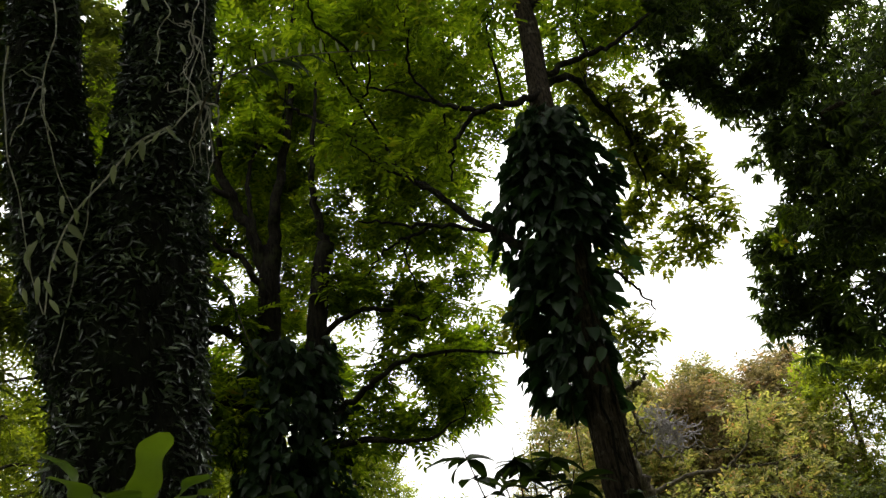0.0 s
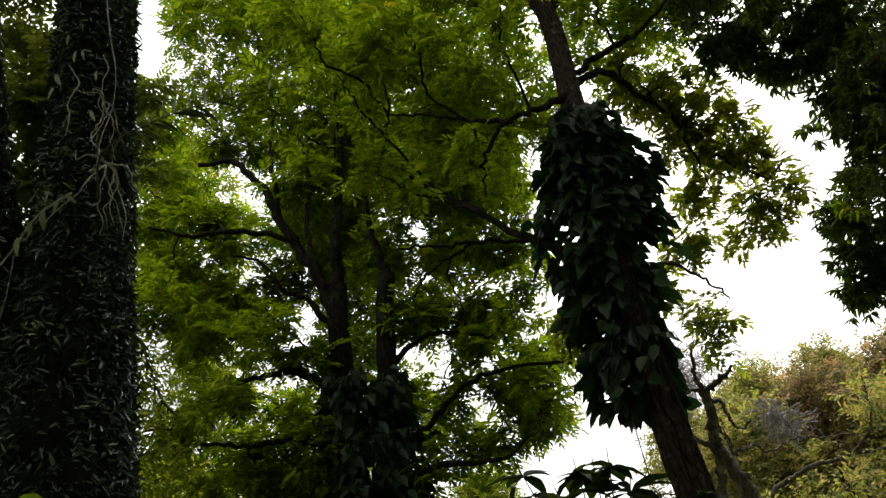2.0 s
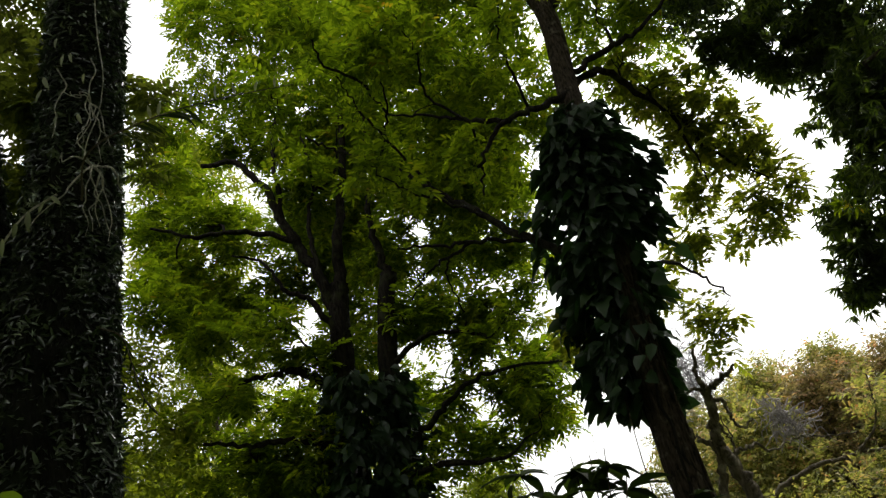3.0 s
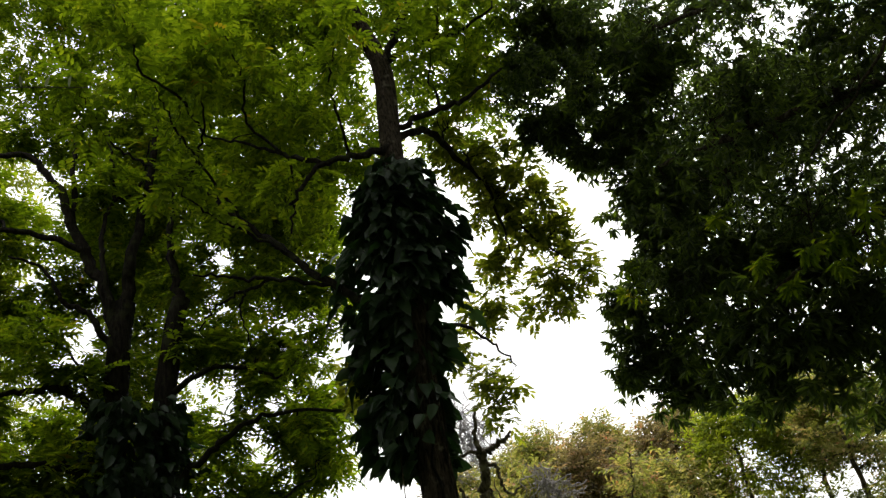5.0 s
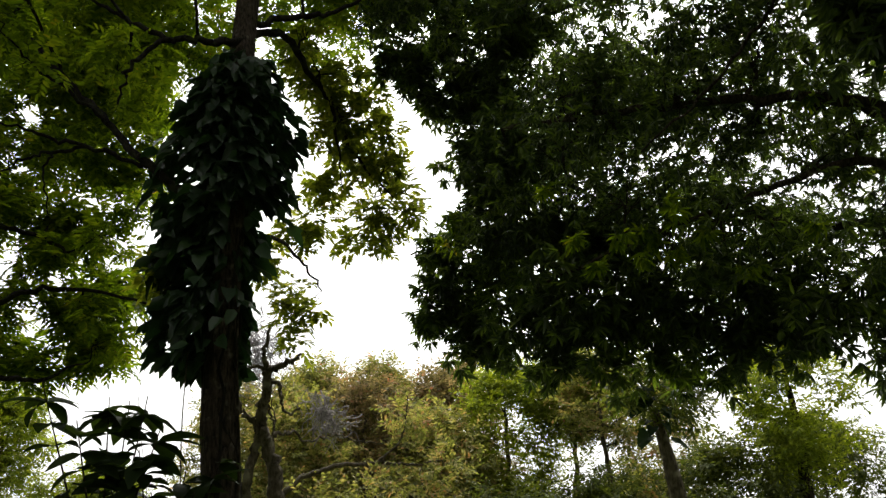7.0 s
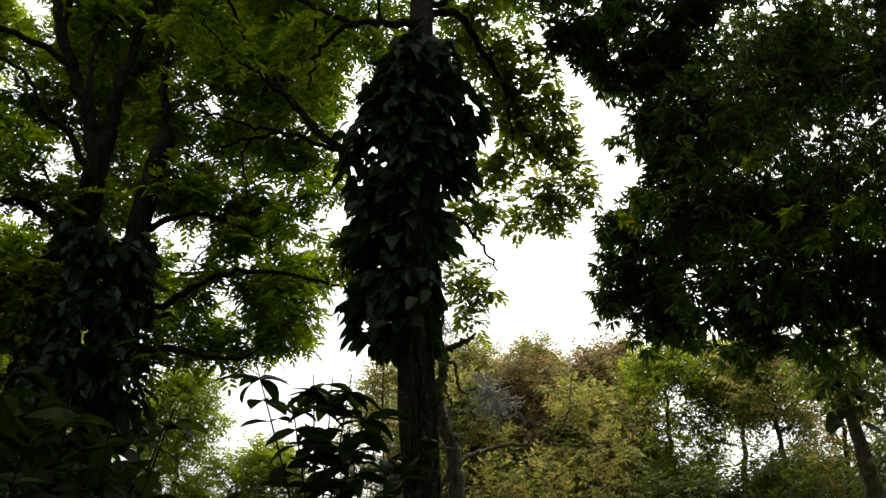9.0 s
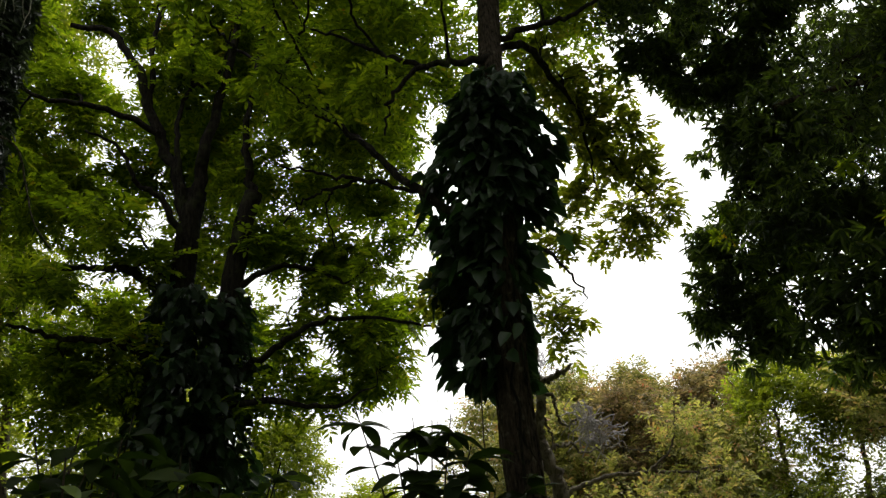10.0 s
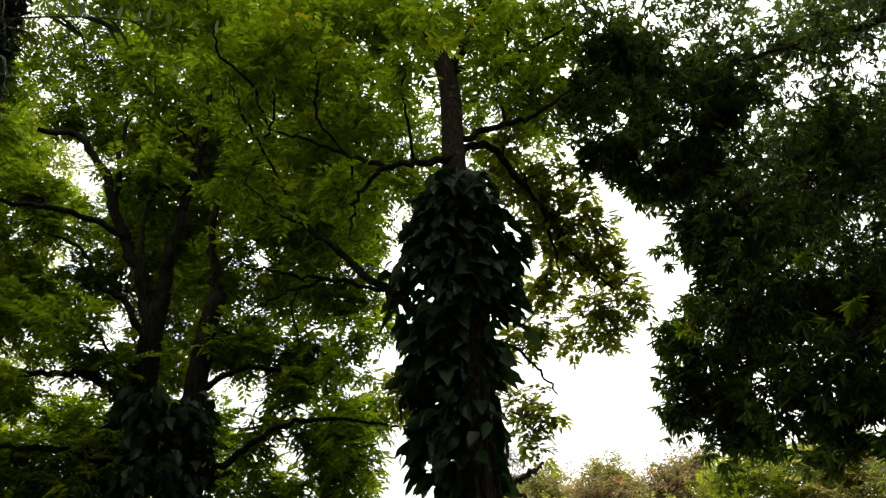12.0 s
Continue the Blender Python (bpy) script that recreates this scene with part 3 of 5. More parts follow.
def straight_tree():
    at = (1.95, 8.75, 0)
    tree = thing("straight_tree", at, "straight brown-barked tree with drooping boughs of feathered leaves", "tree", "trees")
    wood = [
        ("limb", [(1.9, 9.5, 9.0), (1.6, 9.7, 9.55), (1.2, 9.9, 10.1), (0.6, 10.0, 10.6)], 0.08, 0.03, 8),
        ("limb", [(2.05, 9.35, 8.1), (2.42, 9.37, 8.92), (2.78, 9.28, 9.5), (3.2, 9.2, 10.2)], 0.06, 0.025, 8),
        ("limb", [(2.05, 9.34, 8.2), (2.67, 9.31, 8.5), (3.1, 9.19, 8.48), (3.62, 9.01, 8.7)], 0.045, 0.015, 7),
        ("limb", [(2.0, 9.15, 7.05), (2.57, 9.13, 7.27), (3.05, 8.99, 7.34), (3.5, 8.85, 7.6)], 0.05, 0.018, 7),
        ("limb", [(2.0, 9.1, 6.9), (2.51, 9.49, 7.22), (2.89, 9.84, 6.98), (3.32, 10.27, 6.74), (3.73, 10.68, 6.24), (4.3, 10.85, 5.75)], 0.055, 0.012, 8),
        ("limb", [(3.27, 10.2, 6.76), (3.39, 10.35, 6.2), (3.5, 10.53, 5.7)], 0.026, 0.008, 6),
    ]
    wood += [
        ("limb", [(1.95, 9.0, 6.75), (1.47, 8.72, 6.5), (1.1, 8.69, 6.42), (0.79, 8.68, 6.05), (0.7, 8.67, 5.6)], 0.05, 0.012, 7),
        ("limb", [(1.2, 8.7, 6.45), (0.7, 8.9, 6.75), (0.4, 8.95, 6.94), (-0.2, 9.0, 7.2)], 0.035, 0.012, 7),
        ("limb", [(1.88, 8.8, 4.3), (1.7, 8.75, 4.52), (1.01, 8.88, 5.05), (0.59, 9.07, 5.58), (0.08, 9.22, 6.16), (-0.45, 9.34, 6.75), (-0.98, 9.44, 7.16)], 0.06, 0.018, 9),
    ]
    wood += [
        ("limb", [(1.05, 8.86, 5.02), (0.43, 8.85, 5.17), (-0.02, 8.8, 5.23), (-0.4, 8.75, 5.3)], 0.028, 0.01, 7),
        ("limb", [(0.45, 8.85, 5.17), (0.09, 8.82, 5.05), (-0.17, 8.78, 4.92), (-0.37, 8.74, 4.65)], 0.022, 0.008, 6),
        ("limb", [(0.11, 8.82, 5.06), (0.07, 8.82, 4.75), (0.16, 8.83, 4.4)], 0.016, 0.006, 6),
        ("limb", [(1.9, 8.85, 4.3), (2.5, 9.6, 4.6), (3.0, 10.4, 4.5), (3.3, 10.9, 4.35)], 0.03, 0.01, 6),
    ]
    sprays = [
        ("limb", [(-0.2, 8.99, 7.2), (-0.25, 7.9, 6.95), (-0.53, 7.33, 6.98), (-0.59, 7.19, 7.3), (-0.69, 7.02, 7.63)], 0.02, 0.006, 6),
        ("limb", [(-0.45, 9.34, 6.75), (-0.3, 8.5, 6.4), (-0.08, 8.06, 6.58), (-0.02, 7.83, 6.94), (0.03, 7.66, 7.34)], 0.02, 0.006, 6),
        ("limb", [(0.14, 9.2, 6.1), (-0.12, 8.36, 6.3), (-0.39, 8.12, 6.8), (-0.53, 7.93, 7.19)], 0.022, 0.007, 6),
    ]
    sprays += [
        ("limb", [(-0.98, 9.44, 7.16), (-1.06, 8.5, 6.8), (-1.22, 8.05, 6.97), (-1.32, 7.91, 7.31)], 0.018, 0.006, 6),
        ("limb", [(0.61, 9.06, 5.55), (0.31, 8.47, 5.53), (-0.12, 8.31, 5.77), (-0.4, 8.11, 6.05)], 0.024, 0.007, 6),
        ("limb", [(1.47, 8.72, 6.5), (1.35, 8.24, 6.95), (1.36, 7.94, 7.21), (1.47, 7.76, 7.42)], 0.02, 0.006, 6),
        ("limb", [(0.7, 8.9, 6.75), (0.4, 8.04, 6.7), (0.41, 7.79, 7.06), (0.3, 7.49, 7.42)], 0.02, 0.006, 6),
    ]
    line = smooth_line(TRUNK_LINE, 18)
    h = Heap()
    h.add(ridged(line, 0.185, 0.11))
    part("trunk", h.mesh("trunk", BARK_BROWN, at, True), tree)
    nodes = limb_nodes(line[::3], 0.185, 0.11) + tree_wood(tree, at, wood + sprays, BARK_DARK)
    top = [
        (1.28, 9.72, 9.19, 0.49), (0.85, 9.22, 9.04, 0.47), (0.97, 9.20, 7.63, 0.40), (1.46, 9.88, 7.66, 0.27), (0.38, 9.86, 8.70, 0.49), (0.41, 9.63, 7.49, 0.45),
        (-0.13, 10.00, 8.25, 0.56), (2.87, 9.08, 8.74, 0.43), (3.44, 9.75, 8.81, 0.37), (2.66, 9.07, 7.91, 0.33), (3.00, 9.98, 8.01, 0.32), (3.24, 9.51, 7.97, 0.35),
        (3.66, 9.39, 9.13, 0.33), (2.34, 10.09, 9.85, 0.44), (1.64, 9.92, 8.69, 0.24), (2.69, 9.82, 10.48, 0.62), (1.37, 9.05, 9.68, 0.65), (3.54, 9.13, 9.90, 0.59),
        (-0.39, 8.95, 8.41, 0.60), (0.16, 9.16, 8.96, 0.55), (0.76, 9.23, 6.46, 0.35), (0.25, 9.97, 7.12, 0.38),
    ]
    drooping = [
        (2.86, 9.84, 7.47, 0.25), (3.08, 10.01, 7.12, 0.29), (3.53, 10.22, 7.34, 0.30), (3.96, 10.42, 7.18, 0.23), (3.55, 10.32, 6.68, 0.33), (4.09, 10.59, 6.63, 0.26),
        (3.33, 10.17, 6.44, 0.23), (3.73, 10.68, 6.24, 0.33), (4.23, 10.76, 6.17, 0.28), (4.44, 10.80, 5.84, 0.22), (4.69, 10.83, 5.75, 0.14), (4.04, 10.91, 5.73, 0.32),
        (4.28, 11.06, 5.43, 0.26), (3.92, 11.36, 5.30, 0.21), (3.36, 10.67, 5.74, 0.23), (3.17, 10.70, 5.43, 0.18), (3.05, 10.71, 5.05, 0.15), (2.94, 11.05, 4.50, 0.23),
        (3.22, 11.00, 4.26, 0.20), (2.85, 10.86, 4.10, 0.22), (2.99, 11.04, 3.80, 0.15), (2.68, 10.88, 4.72, 0.23), (1.22, 8.79, 3.91, 0.21), (1.15, 8.82, 4.02, 0.13),
    ]
    drooping += [
        (3.49, 10.48, 6.34, 0.22), (3.16, 10.91, 5.5, 0.2), (2.83, 11.05, 5.28, 0.18), (3.43, 10.73, 5.8, 0.2), (4.02, 10.23, 6.55, 0.22), (4.18, 10.38, 6.14, 0.24), (4.52, 10.53, 5.51, 0.18),
        (4.08, 10.83, 5.09, 0.2), (3.36, 10.27, 6.8, 0.24), (3.06, 10.21, 7.05, 0.2),
    ]
    back_boughs = [
        (1.79, 11.76, 8.58, 0.49), (1.25, 11.44, 8.17, 0.47), (0.77, 11.94, 7.88, 0.57), (0.99, 10.78, 6.71, 0.31), (0.27, 11.20, 7.98, 0.58), (0.59, 11.71, 6.65, 0.45),
        (1.07, 11.60, 6.43, 0.24), (0.27, 11.46, 7.05, 0.49), (2.90, 11.31, 8.06, 0.34), (3.39, 11.45, 8.56, 0.36), (3.53, 11.17, 7.81, 0.26), (2.66, 11.22, 8.47, 0.35),
        (-0.20, 11.45, 7.47, 0.50), (0.93, 11.58, 8.72, 0.53), (1.54, 11.12, 7.53, 0.29), (0.12, 11.59, 6.24, 0.40), (1.44, 11.48, 9.18, 0.54), (2.50, 11.54, 9.48, 0.55),
        (3.32, 10.97, 9.01, 0.44), (0.59, 10.82, 8.85, 0.51), (3.85, 10.88, 8.50, 0.30), (1.94, 11.72, 7.98, 0.35),
    ]
    back_boughs += [
        (2.11, 11.36, 10.79, 0.39), (2.80, 11.11, 10.38, 0.36), (3.22, 11.13, 9.92, 0.36), (3.83, 11.51, 10.87, 0.40), (2.38, 11.01, 9.63, 0.27), (3.16, 10.86, 10.65, 0.43),
        (3.89, 10.55, 9.33, 0.31), (1.74, 11.73, 10.38, 0.34), (3.66, 11.61, 9.89, 0.29), (4.19, 10.71, 10.12, 0.28),
    ]
    for _, pts, *_ in sprays:
        top += [(*pts[-1], 0.3), (*pts[-2], 0.2)]
    boughs = Heap()
    grow(boughs, [q for q in nodes if q[0][2] > 4.2], top + drooping + back_boughs, 0.026, 8)
    part("branchwork", boughs.mesh("branchwork", BARK_DARK, at, True), tree, kind="stuff")
    high = [(2.2 + 1.9 * math.cos(2.4 * k), 9.9 + 1.7 * math.sin(2.4 * k), 12.2 + 0.3 * k, 1.15) for k in range(4)]
    cover = Heap()
    pads(cover, high, FEATHER, 42, 5, 0.7, (0.9, 1.2))
    part("top_crown", cover.mesh("top_crown", LEAF_BRIGHT, at), tree, kind="stuff")
    for name, clusters, dense in (("crown", top, 95), ("back_crown", back_boughs, 100), ("drooping_crown", drooping, 135)):
        h = Heap()
        if name == "drooping_crown":
            clusters = [(x, y + 0.28, z, r) for x, y, z, r in clusters]
        pads(h, clusters, TUFT if name == "drooping_crown" else FEATHER, dense, 5, 0.85, (0.58, 0.9), 0.05, 0.0, 0.7)
        part(name, h.mesh(name, LEAF_MID if name == "drooping_crown" else LEAF_BRIGHT, at), tree, kind="stuff")


def climber(name, line, z0, z1, wide, count, more, length, label, parent_at, grip=0.17, bare=lambda s, a: False):
    """A leafy climber wrapped round a trunk: its largest leaves single, the rest in one mass."""
    plant = thing(name, parent_at, label, "climber", "climbers")
    axis = smooth_line(line, 12)
    kinds = [broad_leaf("leaf", LEAF_CLIMBER, length * k, length * 0.84 * k, "ivy", d, 0.25, 0.02, 9) for k, d in ((1.0, 0.5), (0.85, 0.9), (0.7, 0.6))]
    stems = Heap()
    for k in range(4):
        a0 = rng.uniform(0, 6.28)
        pts = []
        for p in axis[(axis[:, 2] > 0.1) & (axis[:, 2] < z1)][::4]:
            a = a0 + 0.5 * p[2] + rng.normal(0, 0.25)
            pts.append(p + grip * np.array([math.cos(a), math.sin(a), 0]))
        stems.add(tube(smooth_line(pts, 4), 0.022, 0.008, 5, 0.12))
    part("stem", stems.mesh("stem", BARK_DARK, parent_at, True), plant)
    mass = Heap()
    mass_at, mass_way = [], []
    seed = rng.uniform(0, 9)
    k = 0
    while k < count + more:
        s = rng.uniform(0, 1)
        z = z0 + (z1 - z0) * s
        i = int(np.abs(axis[:, 2] - z).argmin())
        a = rng.uniform(0, 2 * math.pi) if k >= count else rng.uniform(math.pi * 0.85, math.pi * 2.15)
        outward = np.array([math.cos(a), math.sin(a), 0])
        if bare(s, a) or noise.noise((2.2 * math.cos(a), 2.2 * math.sin(a) + seed, 2.3 * z)) < -0.22:
            continue
        r = wide(s, a) * (rng.uniform(0.78, 1.04) if k < count else rng.uniform(0.3, 0.95))
        p = axis[i] + outward * r + np.array([0, 0, z - axis[i][2] + 0.4 * length])
        way = outward * rng.uniform(0.5, 1.1) + np.array([rng.normal(0, 0.45), rng.normal(0, 0.35), -rng.uniform(0.35, 1.0)])
        if k < count:
            set_leaf("leaf", kinds[k % 3], plant, p, way, outward * 0.6 + np.array([rng.normal(0, 0.4), rng.normal(0, 0.4), 0.9]), rng.uniform(0.75, 1.2))
        else:
            mass_at.append(p)
            mass_way.append(way)
        k += 1
    blades = [np.array([leaflet((0, 0, 0), (1, 0, 0), (0, 0, 1), length, length * 0.62, 0.2, 0.25)]) for _ in range(2)]
    n = len(mass_at)
    mass.add(scatter(blades, np.array(mass_at), np.array(mass_way), np.array([0, 0, 1.0]) + rng.normal(0, 0.5, (n, 3)), rng.uniform(0.6, 1.1, n)))
    part("foliage", mass.mesh("foliage", LEAF_CLIMBER_MASS, parent_at), plant, kind="stuff")


def wrap_profile(s, a):
    """The climber bulges on one side low down and on the other higher up."""
    near_side = np.interp(s, (0, 0.03, 0.11, 0.27, 0.42, 0.69, 0.89, 1), (0.25, 0.45, 0.7, 0.84, 0.9, 0.8, 0.5, 0.2))
    far_side = np.interp(s, (0, 0.19, 0.25, 0.39, 0.5, 0.73, 0.89, 1), (0.17, 0.19, 0.26, 0.52, 0.7, 0.72, 0.44, 0.2))
    across = near_side if math.cos(a) < 0 else far_side
    r = 1 / math.hypot(math.cos(a) / across, math.sin(a) / 0.34)
    return r * (1.0 + 0.5 * noise.noise((1.6 * math.cos(a), 1.6 * math.sin(a), 7 * s + 2.0)))


forked_tree()
straight_tree()
climber("climber_vine", TRUNK_LINE, 2.8, 6.45, wrap_profile, 300, 1900, 0.26, "dark green broad-leaved climber wrapped thickly round a tree trunk", (1.95, 8.45, 0.0), 0.17, lambda s, a: s > rng.uniform(0.7, 1.2) or s < 0.5 and math.cos(a) > -0.3 - 0.9 * (0.5 - s) and math.sin(a) < 0.3 and rng.uniform() < 0.94)
climber("climber_vine", [(-1.8, 11.15, -0.1), (-1.75, 11.15, 2.0), (-1.65, 11.15, 4.6)], 0.5, 4.6, lambda s, a: 1.05 - 0.5 * s + 0.25 * noise.noise((3 * math.cos(a), 3 * math.sin(a), 6 * s)), 290, 3200, 0.22, "dark leafy climber covering the foot of a forked tree", (-1.75, 10.85, 0.0))


def understory_tree():
    """A young tree standing behind the fern-clad trunk."""
    at = (-4.6, 7.6, 0)
    tree = thing("understory_tree", at, "young leafy tree behind the fern-clad trunk", "tree", "trees")
    nodes = tree_wood(tree, at, [("trunk", [(-4.6, 7.6, -0.1), (-4.5, 7.6, 2.0), (-4.3, 7.5, 4.0), (-4.2, 7.5, 6.2)], 0.11, 0.04, 10)], BARK_DARK)
    clusters = [
        (-3.98, 7.18, 8.49, 0.52), (-3.22, 6.32, 6.69, 0.36), (-4.17, 7.22, 6.57, 0.47), (-3.71, 6.81, 5.47, 0.36), (-4.06, 6.55, 7.4, 0.6), (-4.25, 6.66, 6.19, 0.64),
        (-3.9, 6.36, 4.74, 0.51), (-4.18, 7.36, 4.65, 0.44), (-3.63, 6.43, 3.58, 0.43), (-4.35, 6.54, 4.18, 0.58), (-3.28, 6.58, 8.71, 0.56), (-3.74, 7.61, 5.16, 0.37),
        (-3.73, 7.75, 4.4, 0.33), (-3.6, 8.12, 8.38, 0.25), (-3.5, 8.11, 7.72, 0.23), (-3.76, 8.34, 7.4, 0.23), (-3.78, 8.23, 8.18, 0.22), (-3.29, 8.65, 8.41, 0.29),
        (-3.01, 8.24, 7.45, 0.21), (-3.34, 8.68, 7.25, 0.2), (-2.98, 8.46, 8.15, 0.19), (-3.37, 8.61, 7.83, 0.19), (-2.98, 6.42, 6.99, 0.42),
    ]
    clusters += [(-3.1, 6.75, 6.58, 0.4), (-3.33, 6.87, 6.18, 0.42), (-2.85, 6.4, 7.3, 0.35), (-3.2, 7.02, 6.14, 0.3), (-3.3, 6.61, 6.62, 0.42)]
    boughs, h = Heap(), Heap()
    grow(boughs, nodes, clusters, 0.03, 4)
    pads(h, clusters, FEATHER, 70)
    part("branchwork", boughs.mesh("branchwork", BARK_DARK, at, True), tree, kind="stuff")
    part("crown", h.mesh("crown", LEAF_FAR_DARK, at), tree, kind="stuff")


understory_tree()


# ---- the dark, dense broadleaf tree ----
WHORL_FINE = [whorl(n, 0.128, 0.032) for n in (5, 6, 7, 8, 6)]
WHORL = [whorl(9, 0.205, 0.05) for _ in range(5)]


def dense_tree():
    at = (8.6, 5.0, 0)
    tree = thing("dense_broadleaf_tree", at, "large spreading tree with dark glossy lance-shaped leaves", "tree", "trees")
    wood = [
        ("trunk", [(8.6, 5.0, -0.1), (8.55, 5.0, 1.5), (8.4, 5.1, 3.0), (8.1, 5.2, 4.3)], 0.340, 0.240, 16),
        ("limb", [(8.2, 5.2, 4.0), (7.4, 5.3, 4.75), (6.67, 6.01, 5.15), (6.06, 6.52, 5.25), (5.42, 6.97, 5.31), (4.8, 8.2, 5.6)], 0.065, 0.022, 10),
        ("limb", [(8.3, 5.15, 3.6), (7.33, 5.4, 4.25), (6.83, 5.85, 4.32), (6.24, 6.38, 4.13), (5.57, 6.87, 3.91), (5.0, 7.8, 3.7)], 0.049, 0.014, 9),
        ("limb", [(8.1, 5.2, 4.2), (7.6, 5.0, 5.2), (7.1, 4.9, 5.8), (6.34, 5.62, 6.1), (5.77, 6.12, 6.4), (5.0, 7.4, 6.9)], 0.077, 0.022, 10),
        ("limb", [(6.5, 5.5, 6.0), (6.26, 5.71, 5.59), (5.84, 6.06, 5.05), (5.37, 6.41, 4.6)], 0.022, 0.008, 7),
    ]
    wood += [
        ("limb", [(8.1, 5.2, 4.3), (8.0, 6.5, 5.6), (7.6, 8.2, 6.3), (6.6, 9.6, 6.2)], 0.072, 0.022, 10),
        ("limb", [(8.3, 5.2, 3.8), (8.2, 7.0, 4.3), (7.4, 8.6, 4.4), (6.2, 9.8, 4.4)], 0.055, 0.018, 9),
        ("limb", [(8.1, 5.2, 4.3), (8.5, 4.6, 5.8), (9.0, 4.0, 7.2), (9.2, 3.4, 8.4)], 0.082, 0.029, 10),
        ("limb", [(8.1, 5.2, 4.3), (7.6, 5.9, 6.2), (6.9, 6.9, 7.6), (6.0, 7.8, 8.6)], 0.065, 0.022, 10),
    ]
    nodes = tree_wood(tree, at, wood, BARK_BROWN)
    edge = [
        (4.30, 9.77, 7.28, 0.37), (4.25, 9.90, 8.16, 0.41), (4.03, 10.08, 7.29, 0.16), (3.96, 10.33, 8.48, 0.30), (4.89, 10.10, 7.84, 0.41), (4.87, 9.94, 6.94, 0.36),
        (4.48, 9.76, 6.75, 0.21), (5.16, 9.72, 6.10, 0.34), (4.95, 9.92, 5.97, 0.18), (5.21, 9.37, 5.32, 0.40), (5.00, 9.87, 5.02, 0.25), (4.54, 9.84, 4.67, 0.22),
        (4.67, 9.94, 4.26, 0.32), (4.54, 10.03, 3.83, 0.23), (4.94, 9.89, 3.81, 0.36), (4.82, 9.84, 3.44, 0.20), (5.22, 9.70, 3.49, 0.28), (5.12, 9.51, 4.31, 0.42),
        (5.31, 8.85, 4.62, 0.47), (5.33, 9.61, 6.92, 0.47), (4.46, 9.71, 8.92, 0.50), (5.12, 9.69, 8.47, 0.50), (5.36, 8.83, 7.34, 0.45), (5.18, 8.70, 5.64, 0.48),
    ]
    low = [
        (5.10, 8.56, 3.63, 0.45), (5.36, 8.75, 3.10, 0.29), (5.54, 8.14, 3.17, 0.40), (5.27, 7.78, 3.57, 0.42), (6.06, 8.02, 3.41, 0.41), (5.71, 7.79, 2.81, 0.21),
        (6.52, 8.03, 3.11, 0.39), (6.25, 7.71, 3.59, 0.37), (6.59, 7.45, 3.29, 0.37), (6.76, 8.11, 2.88, 0.26), (6.72, 7.37, 2.81, 0.25), (6.95, 7.12, 3.17, 0.37),
        (6.96, 7.11, 3.59, 0.31), (7.32, 7.01, 2.98, 0.31), (7.22, 6.46, 3.14, 0.33), (7.67, 6.78, 2.92, 0.18), (7.79, 7.29, 3.68, 0.33), (7.86, 6.62, 3.38, 0.29),
        (6.10, 8.31, 4.14, 0.40), (8.38, 6.74, 3.07, 0.23), (8.25, 6.69, 2.65, 0.21), (8.28, 6.48, 3.54, 0.33), (5.65, 8.66, 4.36, 0.40), (7.01, 7.79, 3.91, 0.33),
    ]
    inner = [
        (5.06, 7.25, 5.57, 0.42), (5.16, 7.56, 4.93, 0.49), (5.55, 7.10, 5.23, 0.33), (5.46, 7.02, 4.37, 0.46), (6.07, 7.14, 3.97, 0.42), (5.91, 6.82, 4.69, 0.35),
        (6.26, 7.08, 5.93, 0.36), (6.59, 6.76, 4.93, 0.37), (6.08, 6.31, 3.92, 0.39), (6.73, 6.38, 4.00, 0.35), (6.97, 6.05, 4.48, 0.35), (6.88, 6.62, 5.75, 0.29),
        (7.10, 5.37, 3.69, 0.27), (7.09, 5.48, 4.64, 0.32), (6.80, 6.45, 6.20, 0.29), (6.35, 6.76, 6.21, 0.26), (5.10, 7.88, 7.33, 0.42), (7.11, 5.80, 3.55, 0.25),
        (6.72, 5.93, 6.74, 0.51), (6.58, 7.39, 7.86, 0.59), (6.67, 6.29, 5.04, 0.27), (7.65, 6.39, 5.49, 0.26), (7.38, 5.98, 4.46, 0.27), (7.82, 5.74, 4.86, 0.28),
        (6.78, 6.94, 4.84, 0.25),
    ]
    inside = [
        (6.16, 8.79, 5.80, 0.44), (6.41, 7.85, 5.77, 0.38), (7.30, 8.38, 5.12, 0.44), (8.01, 8.16, 5.26, 0.41), (7.80, 7.49, 4.00, 0.38), (7.55, 6.58, 3.98, 0.25),
        (7.79, 6.44, 4.99, 0.33), (8.53, 6.45, 4.81, 0.34), (9.25, 6.68, 5.92, 0.38), (6.99, 7.55, 5.69, 0.31), (8.13, 7.47, 5.65, 0.33), (6.26, 8.39, 4.46, 0.41),
        (6.85, 7.72, 4.14, 0.39), (7.72, 7.92, 4.26, 0.39), (5.66, 8.56, 7.56, 0.38), (7.84, 7.09, 6.55, 0.29), (7.74, 8.02, 6.75, 0.31), (8.51, 6.67, 3.92, 0.30),
        (8.48, 7.39, 3.87, 0.35), (6.03, 8.73, 4.78, 0.49), (4.93, 8.65, 4.52, 0.46), (8.23, 6.86, 5.88, 0.29), (7.77, 7.02, 4.24, 0.27), (8.44, 6.52, 4.44, 0.27),
    ]
